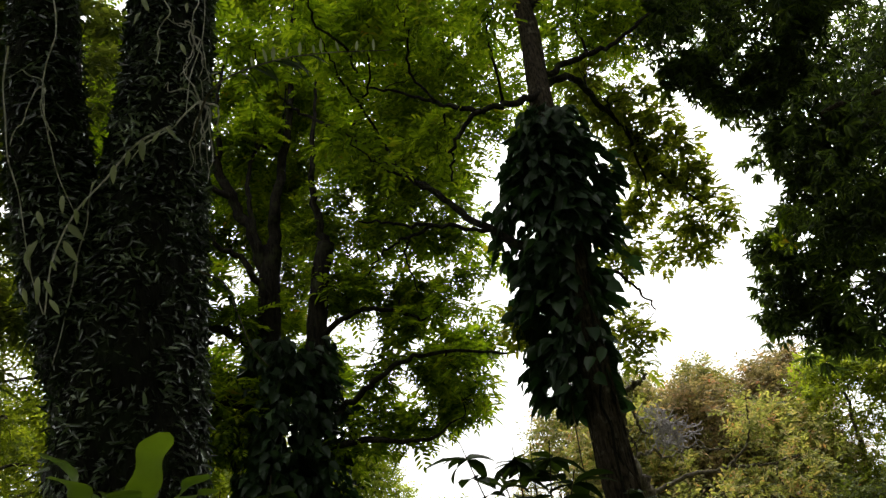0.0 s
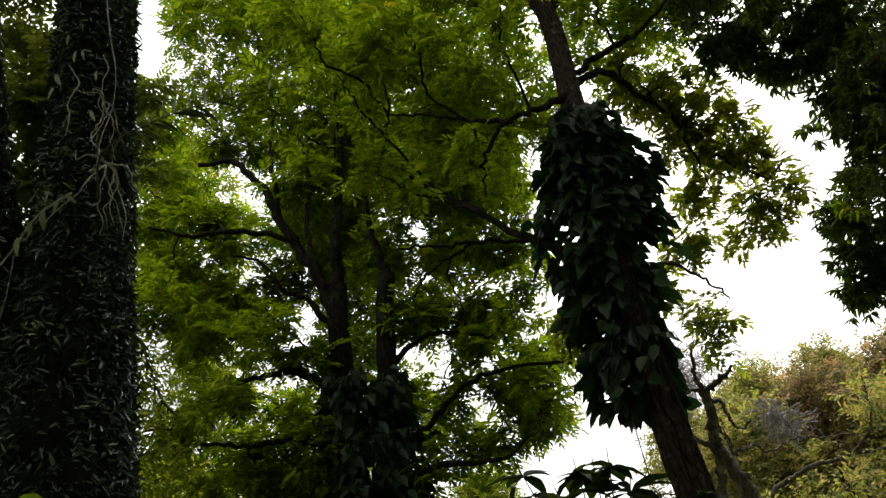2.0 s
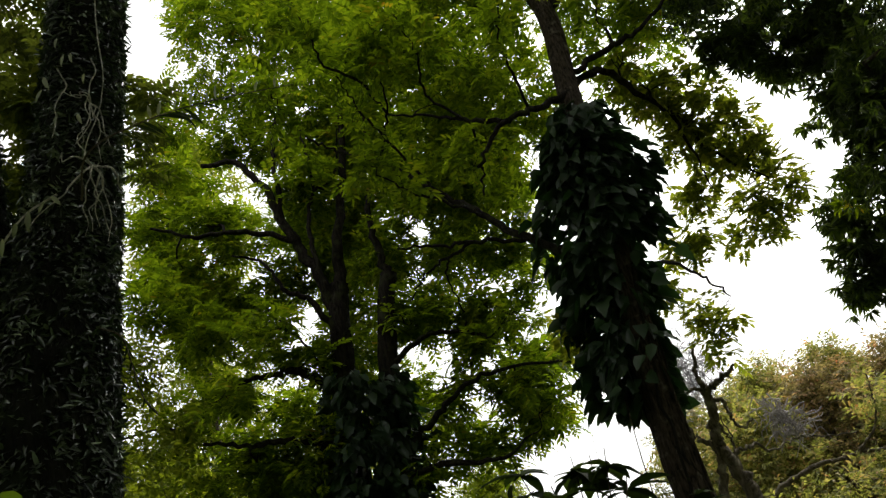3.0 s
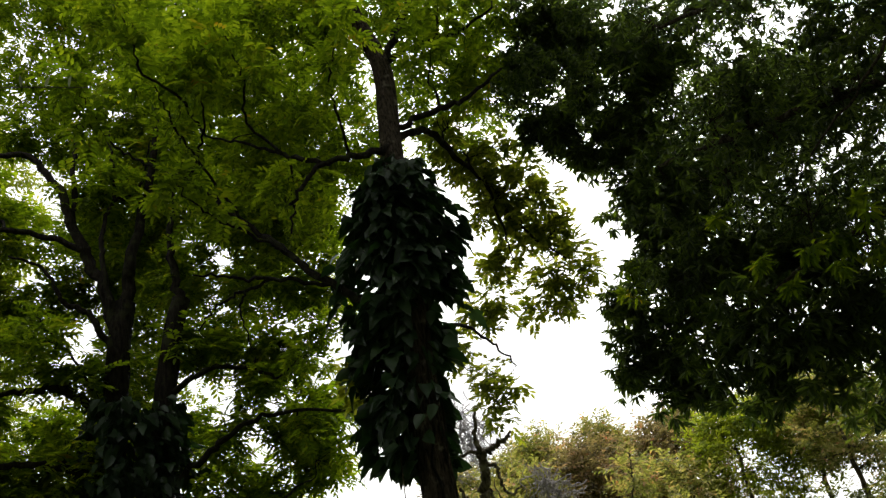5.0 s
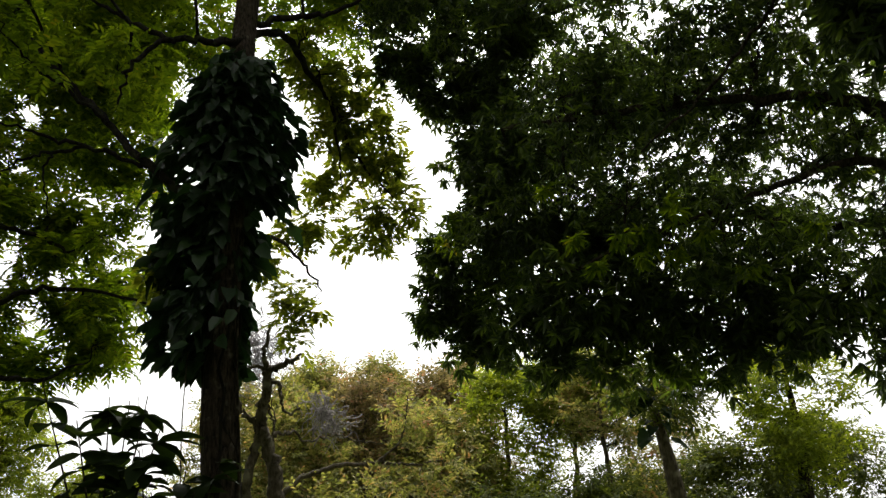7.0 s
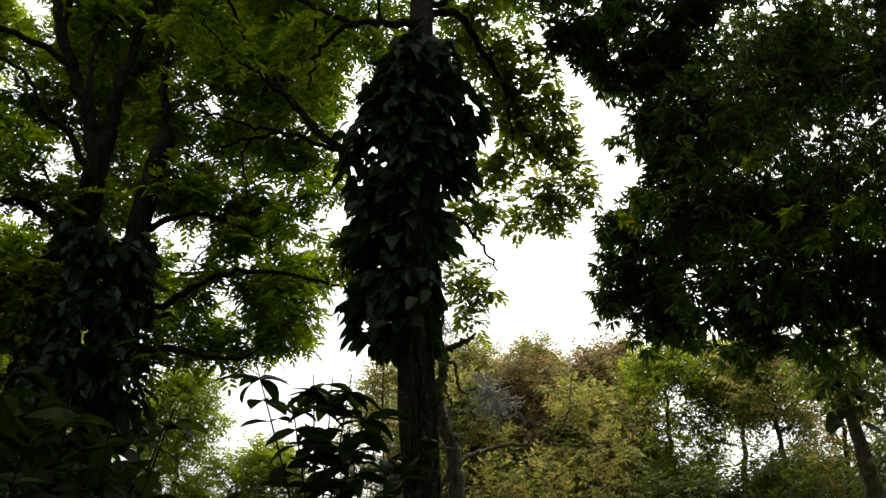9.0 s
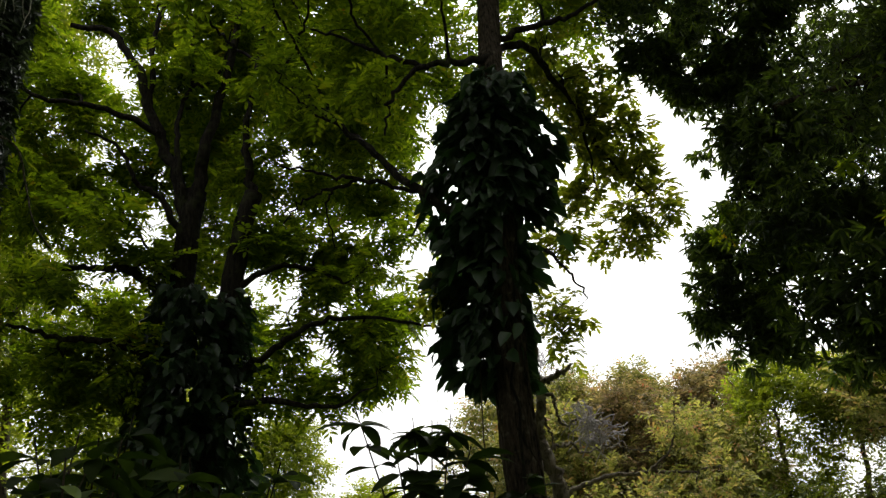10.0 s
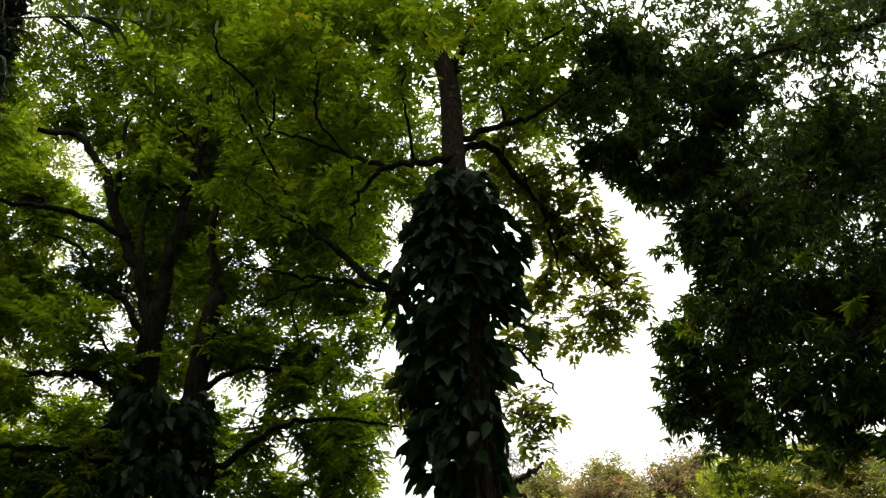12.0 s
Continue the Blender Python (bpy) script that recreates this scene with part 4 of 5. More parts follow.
    top = [
        (4.23, 9.69, 9.39, 0.42), (4.62, 9.52, 8.65, 0.41), (5.00, 8.82, 8.55, 0.47), (5.47, 8.48, 7.89, 0.45), (6.45, 8.59, 8.25, 0.52), (5.95, 7.39, 7.10, 0.45),
        (5.52, 9.51, 7.97, 0.45), (6.07, 9.19, 7.37, 0.44), (6.90, 8.80, 7.08, 0.48), (4.38, 8.63, 9.23, 0.55), (5.24, 8.10, 8.83, 0.54), (6.86, 8.68, 9.50, 0.61),
        (6.84, 7.53, 8.02, 0.54), (3.95, 9.09, 7.76, 0.30), (4.60, 9.01, 7.44, 0.33), (5.51, 9.09, 6.71, 0.37), (5.69, 7.90, 5.67, 0.36), (6.45, 8.07, 5.89, 0.35),
        (3.98, 9.83, 7.66, 0.31),
    ]
    near_clump = [
        (5.99, 4.32, 5.18, 0.27), (6.26, 4.18, 5.04, 0.29), (6.42, 3.98, 4.79, 0.29), (5.92, 4.11, 4.59, 0.20), (6.25, 4.03, 4.51, 0.16), (6.43, 3.98, 5.18, 0.29),
        (5.75, 4.33, 5.29, 0.22), (5.90, 4.30, 4.90, 0.19), (6.29, 4.04, 5.25, 0.29), (6.17, 4.20, 4.83, 0.24),
    ]
    behind = [
        (6.22, 10.58, 7.84, 0.53), (6.68, 10.40, 7.03, 0.52), (7.04, 9.76, 7.37, 0.51), (7.28, 9.70, 6.33, 0.50), (6.17, 10.39, 5.98, 0.49), (6.54, 9.80, 5.41, 0.47),
        (7.17, 9.67, 5.13, 0.48), (5.84, 10.90, 7.19, 0.39), (6.90, 10.26, 6.36, 0.42),
    ]
    inside += [(x + rng.normal(0, 0.2), y + rng.normal(0, 0.2), z + rng.normal(0, 0.15), 0.33) for x in (6.4, 7.3, 8.2, 9.1) for y in (8.2, 9.2) for z in (4.9, 5.9, 6.9, 7.9) if z < 13.6 - 0.9 * x]
    canopy = [
        (5.64, 6.22, 7.12, 0.33), (5.33, 6.53, 6.45, 0.29), (5.30, 6.95, 5.71, 0.32), (5.52, 7.23, 5.80, 0.36), (5.93, 6.15, 6.77, 0.30), (6.12, 6.82, 6.11, 0.33),
        (5.81, 6.41, 5.25, 0.34), (6.38, 6.13, 6.79, 0.30), (6.41, 6.30, 6.20, 0.34), (6.30, 6.43, 5.99, 0.33), (6.43, 6.76, 5.56, 0.35), (6.65, 5.54, 6.18, 0.32),
        (6.51, 5.71, 5.94, 0.35), (6.62, 6.03, 5.61, 0.33), (6.93, 6.53, 5.23, 0.34), (6.73, 5.31, 5.99, 0.35), (7.16, 5.75, 5.75, 0.33), (7.10, 6.15, 5.67, 0.28),
        (6.98, 5.79, 4.97, 0.30),
    ]
    crown_far = [(9.5 + 1.9 * math.cos(k * 2.4), 4.2 + 1.9 * math.sin(k * 2.4), 5.6 + 0.42 * k, 1.1) for k in range(8)]
    boughs = Heap()
    grow(boughs, [q for q in nodes if q[0][2] > 3.0], edge + low + inner + inside + top + canopy + behind + near_clump + crown_far, 0.03, 16)
    part("branchwork", boughs.mesh("branchwork", BARK_BROWN, at, True), tree, kind="stuff")
    # A few young leaves; the other tufts paint backlit patches with brighter leaf colour.
    young = [
        (4.87, 6.17, 3.62, 0.07), (5.43, 6.58, 3.86, 0.11), (5.45, 6.16, 3.89, 0.09), (5.08, 6.18, 3.50, 0.08), (4.60, 6.47, 3.69, 0.07), (5.60, 6.39, 4.10, 0.09),
        (6.81, 5.74, 5.02, 0.09), (6.31, 6.30, 3.48, 0.09), (5.79, 6.15, 3.74, 0.07), (4.54, 6.77, 4.26, 0.06), (6.45, 5.57, 3.65, 0.07), (4.35, 9.04, 4.47, 0.11),
        (4.50, 9.20, 4.82, 0.12), (5.60, 6.67, 3.81, 0.10), (5.72, 6.49, 3.64, 0.08), (4.70, 6.32, 3.41, 0.06),
    ]
    h = Heap()
    foliage(h, young, WHORL_FINE, 700, 0.8, 0.4, (0.9, 1.2))
    part("young_and_lit_leaf_tuft", h.mesh("young_and_lit_leaf_tuft", LEAF_BRIGHT, at), tree, "bright yellow-green leaves, a few young, the rest coloured as if lit", "stuff")
    for name, clusters, dense in (("outer_crown", edge, 940), ("lower_crown", low, 640), ("overhanging_clump", near_clump, 1500), ("inner_crown", inner, 360), ("inside_crown", inside, 680), ("upper_crown", top + canopy + behind, 600), ("far_crown", crown_far, 120)):
        h = Heap()
        fine = name in ("inner_crown", "inside_crown", "upper_crown")
        if fine:
            clusters = [(x, y, z, r * 1.3) for x, y, z, r in clusters]
        pads(h, clusters, WHORL_FINE if fine else WHORL, dense / 4.2, 4, 0.9, (0.6, 1.0), 0.1, 0.03, 0.6)
        part(name, h.mesh(name, LEAF_DARK, at), tree, kind="stuff")


dense_tree()


# ---- distant trees ----
SPRIG = plain_sprays([sprig(9, 0.34, 0.125, 0.06) for _ in range(6)])


def distant_tree(name, x, y, height, radius, mat, label, base=0.5, lean=0.0, dense=46, blobs=30, trunk_r=0.09, bark=None):
    at = (x, y, 0)
    bark = bark or BARK_GREY
    tree = thing(name, at, label, "tree", "distant trees")
    tip = (x + lean, y, height * 0.8)
    nodes = tree_wood(tree, at, [("trunk", [(x, y, -0.1), (x + lean * 0.2, y + 0.1, height * 0.3), (x + lean * 0.6, y, height * 0.55), tip], trunk_r, trunk_r * 0.3, 9)], bark)
    clusters = []
    for k in range(blobs):
        s = (k + 0.5) / blobs
        z = base + (height - base) * s
        swell = math.sin(math.pi * (0.12 + 0.8 * s)) ** 0.7
        a = 2.4 * k + rng.uniform(-0.4, 0.4)
        r = radius * rng.uniform(0.22, 0.36)
        out = max(0.0, radius * swell - r) * rng.uniform(0.75, 1.1)
        clusters.append((x + lean * s + out * math.cos(a), y + out * math.sin(a), min(z, height - 0.6 * r), r))
    boughs = Heap()
    grow(boughs, nodes, clusters, 0.03, 3)
    part("branchwork", boughs.mesh("branchwork", BARK_GREY, at, True), tree, kind="stuff")
    h = Heap()
    pads(h, clusters, SPRIG, dense * 0.42, 4, 0.8, (0.7, 1.2), 0.07, 0.05, 0.6)
    part("crown", h.mesh("crown", mat, at), tree, kind="stuff")


OLIVE = "distant tree with thin olive and rusty foliage"
GREEN = "distant tree with fresh green foliage"
for x, y, height, radius, base in [(3.4, 22.2, 5.0, 1.6, 0.4), (5.5, 21.8, 5.5, 1.7, 0.4), (7.2, 21.6, 5.5, 1.5, 0.4), (9.1, 21.0, 5.4, 1.5, 0.6), (4.6, 19.0, 4.1, 1.4, 0.4), (7.4, 18.2, 3.8, 1.5, 0.3), (6.2, 26.0, 5.8, 2.0, 0.4), (8.6, 25.0, 5.6, 1.8, 0.4), (4.4, 20.6, 4.7, 1.5, 0.4), (6.3, 20.2, 4.9, 1.5, 0.4), (8.1, 20.0, 4.9, 1.4, 1.2)]:
    if (x + y) % 2 < 0.7:
        distant_tree("orchard_tree", x, y, height, radius, LEAF_FAR_RUST, "distant tree with greyish rust-tinged foliage", base, 0.0, 250)
    else:
        distant_tree("orchard_tree", x, y, height, radius, LEAF_FAR_OLIVE, OLIVE, base, 0.0, 250)
for x, y, height, radius, base in [(-1.7, 22.4, 4.8, 1.5, 0.3), (0.6, 21.6, 2.9, 1.2, 0.2), (-4.2, 19.5, 6.4, 2.1, 0.3), (-7.0, 18.0, 8.2, 2.5, 0.3), (-9.8, 15.5, 8.5, 2.6, 0.3), (-6.0, 14.0, 5.0, 1.7, 0.3), (-3.4, 15.6, 4.2, 1.5, 0.3), (-5.6, 11.2, 6.5, 1.7, 0.3), (-8.4, 12.5, 9.0, 2.3, 0.3), (10.4, 17.4, 4.9, 1.3, 3.3), (9.3, 18.6, 4.9, 1.5, 1.3), (-4.9, 13.6, 11.0, 1.3, 7.0)]:
    distant_tree("background_tree", x, y, height, radius, LEAF_FAR_DARK if x < -8 else LEAF_FAR_GREEN, GREEN, base, 0.0, 330 if -2 < x < 1 else 210)
for x, y, height, radius, base in [(14.5, 14.5, 3.0, 1.6, 0.2), (17.5, 12.0, 4.6, 1.8, 0.3), (11.4, 13.6, 2.6, 1.4, 0.1), (12.6, 18.5, 2.6, 1.5, 0.1), (9.2, 14.6, 2.2, 1.2, 0.1), (9.6, 18.8, 2.1, 1.5, 0.1), (11.0, 17.3, 1.9, 1.3, 0.1), (7.9, 15.8, 1.9, 1.2, 0.1)]:
    distant_tree("background_bush", x, y, height, radius, LEAF_FAR_DARK, "leafy dark green bush beyond the clearing", base, 0.0, 210, 22, 0.06)
distant_tree("slender_tree", 12.6, 12.8, 4.4, 1.2, LEAF_FAR_GREEN, "slender brown-barked tree hung with vines", 2.0, -0.15, 300, 20, 0.17, BARK_BROWN)
distant_tree("slender_tree", 9.3, 11.8, 3.7, 0.9, LEAF_FAR_DARK, "leaning grey-brown trunk with broad leaves at its top", 2.8, -0.5, 300, 12, 0.21)
distant_tree("slender_tree", 12.4, 16.8, 4.3, 1.2, LEAF_FAR_OLIVE, "slender grey-barked tree with olive foliage", 1.2, 0.0, 200, 22, 0.1)
distant_tree("slender_tree", 10.3, 15.7, 4.6, 1.2, LEAF_FAR_OLIVE, "thin grey-barked tree with sparse foliage", 2.8, -0.2, 260, 14, 0.09)


# ---- unseen trees added overhead and behind to close the wood and block light ----
def shade_tree(x, y, height, radius, clear):
    at = (x, y, 0)
    tree = thing("unseen_shade_tree", at, "tall leafy unseen tree added to shade the wood around the path", "tree", "trees")
    nodes = tree_wood(tree, at, [("trunk", [(x, y, -0.1), (x + 0.1, y, height * 0.35), (x - 0.1, y + 0.1, height * 0.6), (x, y, height * 0.85)], 0.28, 0.08, 12)], BARK_DARK)
    clusters = []
    for k in range(34):
        a, s = 2.4 * k, (k + 0.5) / 34
        out = radius * math.sqrt(s) * 0.95
        clusters.append((x + out * math.cos(a), y + out * math.sin(a), clear + (height - clear) * (0.15 + 0.7 * ((k * 7) % 34) / 34) * (1.1 - 0.4 * s), radius * 0.27))
    h, wood = Heap(), Heap()
    grow(wood, nodes, clusters, 0.045, 3)
    foliage(h, clusters, plain_sprays(PINNATE), 28, 0.7, 0.25, (2.8, 4.0))
    part("branchwork", wood.mesh("branchwork", BARK_DARK, at, True), tree, kind="stuff")
    part("crown", h.mesh("crown", LEAF_MID, at), tree, kind="stuff")


for x, y, height, radius, clear in [(-5.5, -3.5, 9, 4.2, 3.0), (1.0, -7.0, 9, 4.6, 2.5), (7.5, -3.5, 11, 4.6, 3.5), (-11.0, 1.5, 13, 4.6, 3.0), (-5.0, -10.0, 11, 5.2, 2.5), (6.0, -10.5, 12, 5.2, 2.5), (13.5, 3.0, 13, 4.6, 3.0), (4.8, -0.6, 14, 4.4, 8.0)]:
    shade_tree(x, y, height, radius, clear)


# ---- bare and dead wood among the distant trees ----
def dead_tree():
    at = (3.0, 12.0, 0)
    tree = thing("dead_tree", at, "bare dead tree with stubby crooked branches", "tree")
    wood = [
        ("trunk", [(3.02, 12.0, -0.1), (2.98, 12.0, 1.2), (2.92, 11.99, 1.94), (2.88, 11.98, 2.23), (2.79, 11.97, 2.5), (2.69, 11.97, 2.66)], 0.12, 0.075, 10),
        ("trunk", [(2.5, 12.1, -0.1), (2.52, 12.05, 1.2), (2.58, 12.0, 2.1), (2.69, 11.97, 2.64)], 0.08, 0.055, 10),
        ("limb", [(2.69, 11.97, 2.6), (2.7, 11.95, 2.83), (2.75, 11.91, 3.08), (2.77, 11.87, 3.3), (2.76, 11.85, 3.46)], 0.075, 0.06, 9),
    ]
    wood += [
        ("limb", [(2.72, 11.97, 2.6), (2.6, 11.97, 2.77), (2.49, 11.97, 2.86), (2.39, 11.96, 3.06)], 0.05, 0.02, 8),
        ("limb", [(2.76, 11.86, 3.4), (2.71, 11.83, 3.6), (2.72, 11.79, 3.82), (2.78, 11.72, 4.07)], 0.045, 0.018, 7),
        ("limb", [(2.75, 11.85, 3.44), (2.88, 11.82, 3.49), (3.03, 11.79, 3.57), (3.1, 11.77, 3.575), (3.2, 11.75, 3.66)], 0.05, 0.022, 7),
        ("limb", [(2.75, 11.86, 3.42), (2.64, 11.86, 3.5), (2.47, 11.89, 3.47), (2.33, 11.9, 3.49)], 0.03, 0.014, 6),
    ]
    twigs = [
        ("limb", [(2.77, 11.87, 3.32), (2.92, 11.86, 3.25), (2.97, 11.89, 3.0), (3.05, 11.89, 2.87), (3.2, 11.85, 2.95)], 0.032, 0.014, 6),
        ("limb", [(2.77, 11.92, 2.98), (2.83, 11.93, 2.84), (2.87, 11.94, 2.68), (2.82, 11.97, 2.47)], 0.02, 0.01, 6),
        ("limb", [(2.79, 11.97, 2.51), (2.98, 12.13, 2.64), (3.21, 12.39, 2.67), (3.52, 12.85, 2.59), (3.97, 13.05, 2.71), (4.31, 13.29, 2.65), (4.85, 13.56, 2.62)], 0.024, 0.008, 6),
    ]
    wood += twigs
    tree_wood(tree, at, wood, BARK_GREY)


def arching_tree():
    at = (3.5, 16.3, 0)
    tree = thing("arching_tree", at, "grey trunk arching low in front of the olive trees", "tree")
    wood = [
        ("trunk", [(3.35, 16.35, -0.1), (3.4, 16.3, 0.9), (3.54, 16.29, 1.69), (4.02, 16.18, 2.22), (4.64, 16.03, 2.44), (5.52, 15.76, 2.52)], 0.075, 0.03, 10),
        ("limb", [(5.4, 15.8, 2.5), (5.74, 15.69, 2.78), (5.9, 15.6, 3.2), (5.95, 15.6, 3.7)], 0.026, 0.01, 7),
        ("limb", [(5.4, 15.8, 2.5), (6.0, 15.6, 2.42), (6.6, 15.5, 2.5)], 0.035, 0.012, 6),
        ("limb", [(3.54, 16.29, 1.7), (3.5, 16.3, 2.3), (3.55, 16.2, 3.1), (3.5, 16.2, 3.7)], 0.03, 0.01, 6),
    ]
    nodes = tree_wood(tree, at, wood, BARK_GREY)
    clusters = [(5.9, 15.6, 3.3, 0.5), (6.6, 15.5, 2.4, 0.55), (5.2, 15.7, 1.9, 0.6), (6.2, 15.4, 1.7, 0.6), (4.4, 16.2, 1.7, 0.5)]
    boughs = Heap()
    grow(boughs, nodes, clusters, 0.02, 5)
    part("branchwork", boughs.mesh("branchwork", BARK_GREY, at, True), tree, kind="stuff")
    h = Heap()
    foliage(h, clusters, SPRIG, 260, 0.8, 0.1, (0.7, 1.1))
    part("crown", h.mesh("crown", LEAF_FAR_OLIVE, at), tree, kind="stuff")


def twig_tangle(at, count, wide, deep, r, label):
    """A hanging tangle of dead grey twigs."""
    h = Heap()
    for k in range(count):
        lump = np.array(((0, 0, 0), (0.45, 0.1, -0.3), (-0.35, 0, 0.3), (0.15, 0.1, -0.6))[k % 4]) * wide
        p = np.array(at) + lump + in_ball(1, 0.0)[0] * np.array([wide, wide, deep])
        d = rng.normal(0, 0.34 * wide, 3)
        sag = np.array([0, 0, -0.35 * wide])
        h.add(tube(smooth_line([p - d, p - 0.3 * d + rng.normal(0, 0.2 * wide, 3), p + 0.4 * d + rng.normal(0, 0.2 * wide, 3), p + d + sag], 3), r, r * 0.35, 4, 0.05))
    ob = new("twig_tangle", h.mesh("twig_tangle", TWIG_GREY, at))
    ob.location = at
    tagged(ob, label, "twigs", kind="stuff")


dead_tree()
arching_tree()
twig_tangle((4.4, 15.7, 3.36), 80, 0.36, 0.3, 0.015, "tangle of dead grey twigs caught in an olive tree")
twig_tangle((2.85, 14.3, 4.3), 260, 0.5, 0.5, 0.007, "wispy grey dead twigs behind a bare tree")


def broad_climber():
    """Large heart-shaped leaves on the leaning pale trunk."""
    at = (8.75, 11.75, 2.6)
    plant = thing("broad_leaved_climber", at, "climber with very large pale heart leaves on a leaning trunk", "climber", "climbers")
    me = broad_leaf("leaf", LEAF_CLIMBER, 0.3, 0.24, "heart", 0.6, 0.2, 0.03)
    for k in range(18):
        a = rng.uniform(math.pi, 2 * math.pi)
        p = np.array([8.82 - 0.12 * (k / 18), 11.8, 2.45 + 0.05 * k]) + 0.22 * np.array([math.cos(a), math.sin(a), 0])
        set_leaf("leaf", me, plant, p, (math.cos(a), math.sin(a) * 0.8, rng.uniform(-0.9, 0.1)), (0, -0.5, 1), rng.uniform(0.6, 1.05))


broad_climber()


# ---- big-leaved shrub in front of the straight tree ----
def shrub(x, y, height, count, size, label, mat, spread=0.6, name="broad_leaved_shrub"):
    at = (x, y, 0)
    bush = thing(name, at, label, "shrub")
    kinds = [broad_leaf("leaf", mat, size * k, size * 0.5 * k, "lance", d, 0.22, 0.02) for k, d in ((1.0, 0.7), (0.8, 0.4), (0.9, 1.0))]
    stems = 6
    for s in range(stems):
        a = 6.28 * s / stems + rng.uniform(-0.4, 0.4)
        lean = spread * rng.uniform(0.4, 1.0)
        line = smooth_line([(x, y, -0.05), (x + 0.3 * lean * math.cos(a), y + 0.3 * lean * math.sin(a), height * 0.45), (x + lean * math.cos(a), y + lean * math.sin(a), height * rng.uniform(0.75, 1.0))], 8)
        h = Heap()
        h.add(tube(line, 0.018, 0.005, 6))
        stem = part("stem", h.mesh("stem", BARK_BROWN, at, True), bush)
        for k in range(count // stems):
            f = 1 - rng.uniform(0, 1) ** 1.6 * 0.6
            p = line[int(f * (len(line) - 1))]
            b = rng.uniform(0, 6.28)
            set_leaf("leaf", kinds[k % 3], stem, p, (math.cos(b), math.sin(b), rng.uniform(-0.35, 0.5)), (rng.normal(0, 0.3), rng.normal(0, 0.3), 1), rng.uniform(0.7, 1.15))


shrub(0.9, 8.2, 2.72, 138, 0.4, "shrub with large drooping dark green leaves", LEAF_SHRUB_SHADED, 0.68)
shrub(1.35, 8.1, 2.2, 84, 0.38, "low shrub with broad dark leaves at a tree's foot", LEAF_SHRUB_SHADED, 0.6)


def liana(pts, r, mat, label):
    at = tuple(pts[0])
    h = Heap()
    h.add(tube(smooth_line(pts, 6), r, r * 0.6, 6, 0.12))
    ob = new("liana", h.mesh("liana", mat, at, True))
    ob.location = at
    tagged(ob, label, "liana", "lianas")


liana([(1.5, 8.5, -0.05), (1.52, 8.48, 1.2), (1.49, 8.5, 2.4), (1.55, 8.55, 3.9)], 0.009, BARK_GREY, "thin pale liana hanging beside a trunk")
liana([(1.68, 8.5, -0.05), (1.7, 8.47, 1.3), (1.66, 8.5, 2.5), (1.72, 8.6, 3.8)], 0.007, BARK_BROWN, "thin brown liana against a trunk")
liana([(2.08, 8.62, -0.05), (2.04, 8.6, 0.9), (2.03, 8.6, 1.9), (1.97, 8.58, 3.0), (1.98, 8.62, 3.8)], 0.02, BARK_BROWN, "rough dark liana climbing a brown trunk")
liana([(1.2, 8.9, -0.05), (1.25, 8.9, 1.5), (1.1, 8.92, 2.6), (1.2, 8.9, 3.1)], 0.004, BARK_DARK, "bare wiry stalk rising from the shrub")


# ---- the near trunk clad in creeping ferns ----
NEAR_LINE = [(-1.2, 3.3, -0.1), (-1.17, 3.3, 1.2), (-1.12, 3.32, 2.3), (-1.06, 3.36, 3.0), (-1.0, 3.39, 3.5), (-0.93, 3.42, 4.2), (-0.86, 3.45, 5.2), (-0.8, 3.45, 7.0)]
SECOND_LINE = [(-1.18, 3.34, 2.3), (-1.34, 3.3, 2.9), (-1.43, 3.26, 3.5), (-1.45, 3.22, 4.2), (-1.46, 3.2, 5.4), (-1.48, 3.18, 6.6)]


def near_radius(z):
    return 0.285 - 0.05 * min(1, max(0, (z - 2.3) / 0.8)) - 0.05 * min(1, max(0, (z - 3.0) / 1.0))


def near_tree():
    at = (-1.05, 3.4, 0)
    tree = thing("fern_clad_tree", at, "thick forked trunk clad in creeping ferns and pale aerial roots", "tree", "trees")
    stems = []
    for name, pts, r0, r1 in (("trunk", NEAR_LINE, 0.31, 0.13), ("second_stem", SECOND_LINE, 0.21, 0.1)):
        line = smooth_line(pts, 10)
        h = Heap()
        n = len(line)
        v, f = tube(line, 1.0, 1.0, 22, 0.03)
        v = v.reshape(n, 22, 3)
        r = np.array([near_radius(p[2]) for p in line]) if name == "trunk" else np.linspace(r0, r1, n)
        v = line[:, None, :] + (v - line[:, None, :]) * r[:, None, None]
        h.add((v.reshape(-1, 3), f))
        part(name, h.mesh(name, BARK_MOSS_SHADED, at, True), tree)
        stems.append((line, r))
    high = [(-0.9 + 0.8 * math.sqrt(k) * math.cos(2.4 * k), 2.6 + 0.72 * math.sqrt(k) * math.sin(2.4 * k), 9.6 + 0.1 * ((k * 5) % 16), 1.0) for k in range(15)]
    wood, h = Heap(), Heap()
    grow(wood, [(p, 0.1) for p in stems[0][0][-3:]] + [(p, 0.1) for p in stems[1][0][-3:]], high, 0.05, 3)
    foliage(h, high, plain_sprays(PINNATE), 75, 0.7, 0.25, (2.0, 2.8))
    part("branchwork", wood.mesh("branchwork", BARK_MOSS_SHADED, at, True), tree, kind="stuff")
    part("crown", h.mesh("crown", LEAF_MID, at), tree, kind="stuff")
    return tree, stems


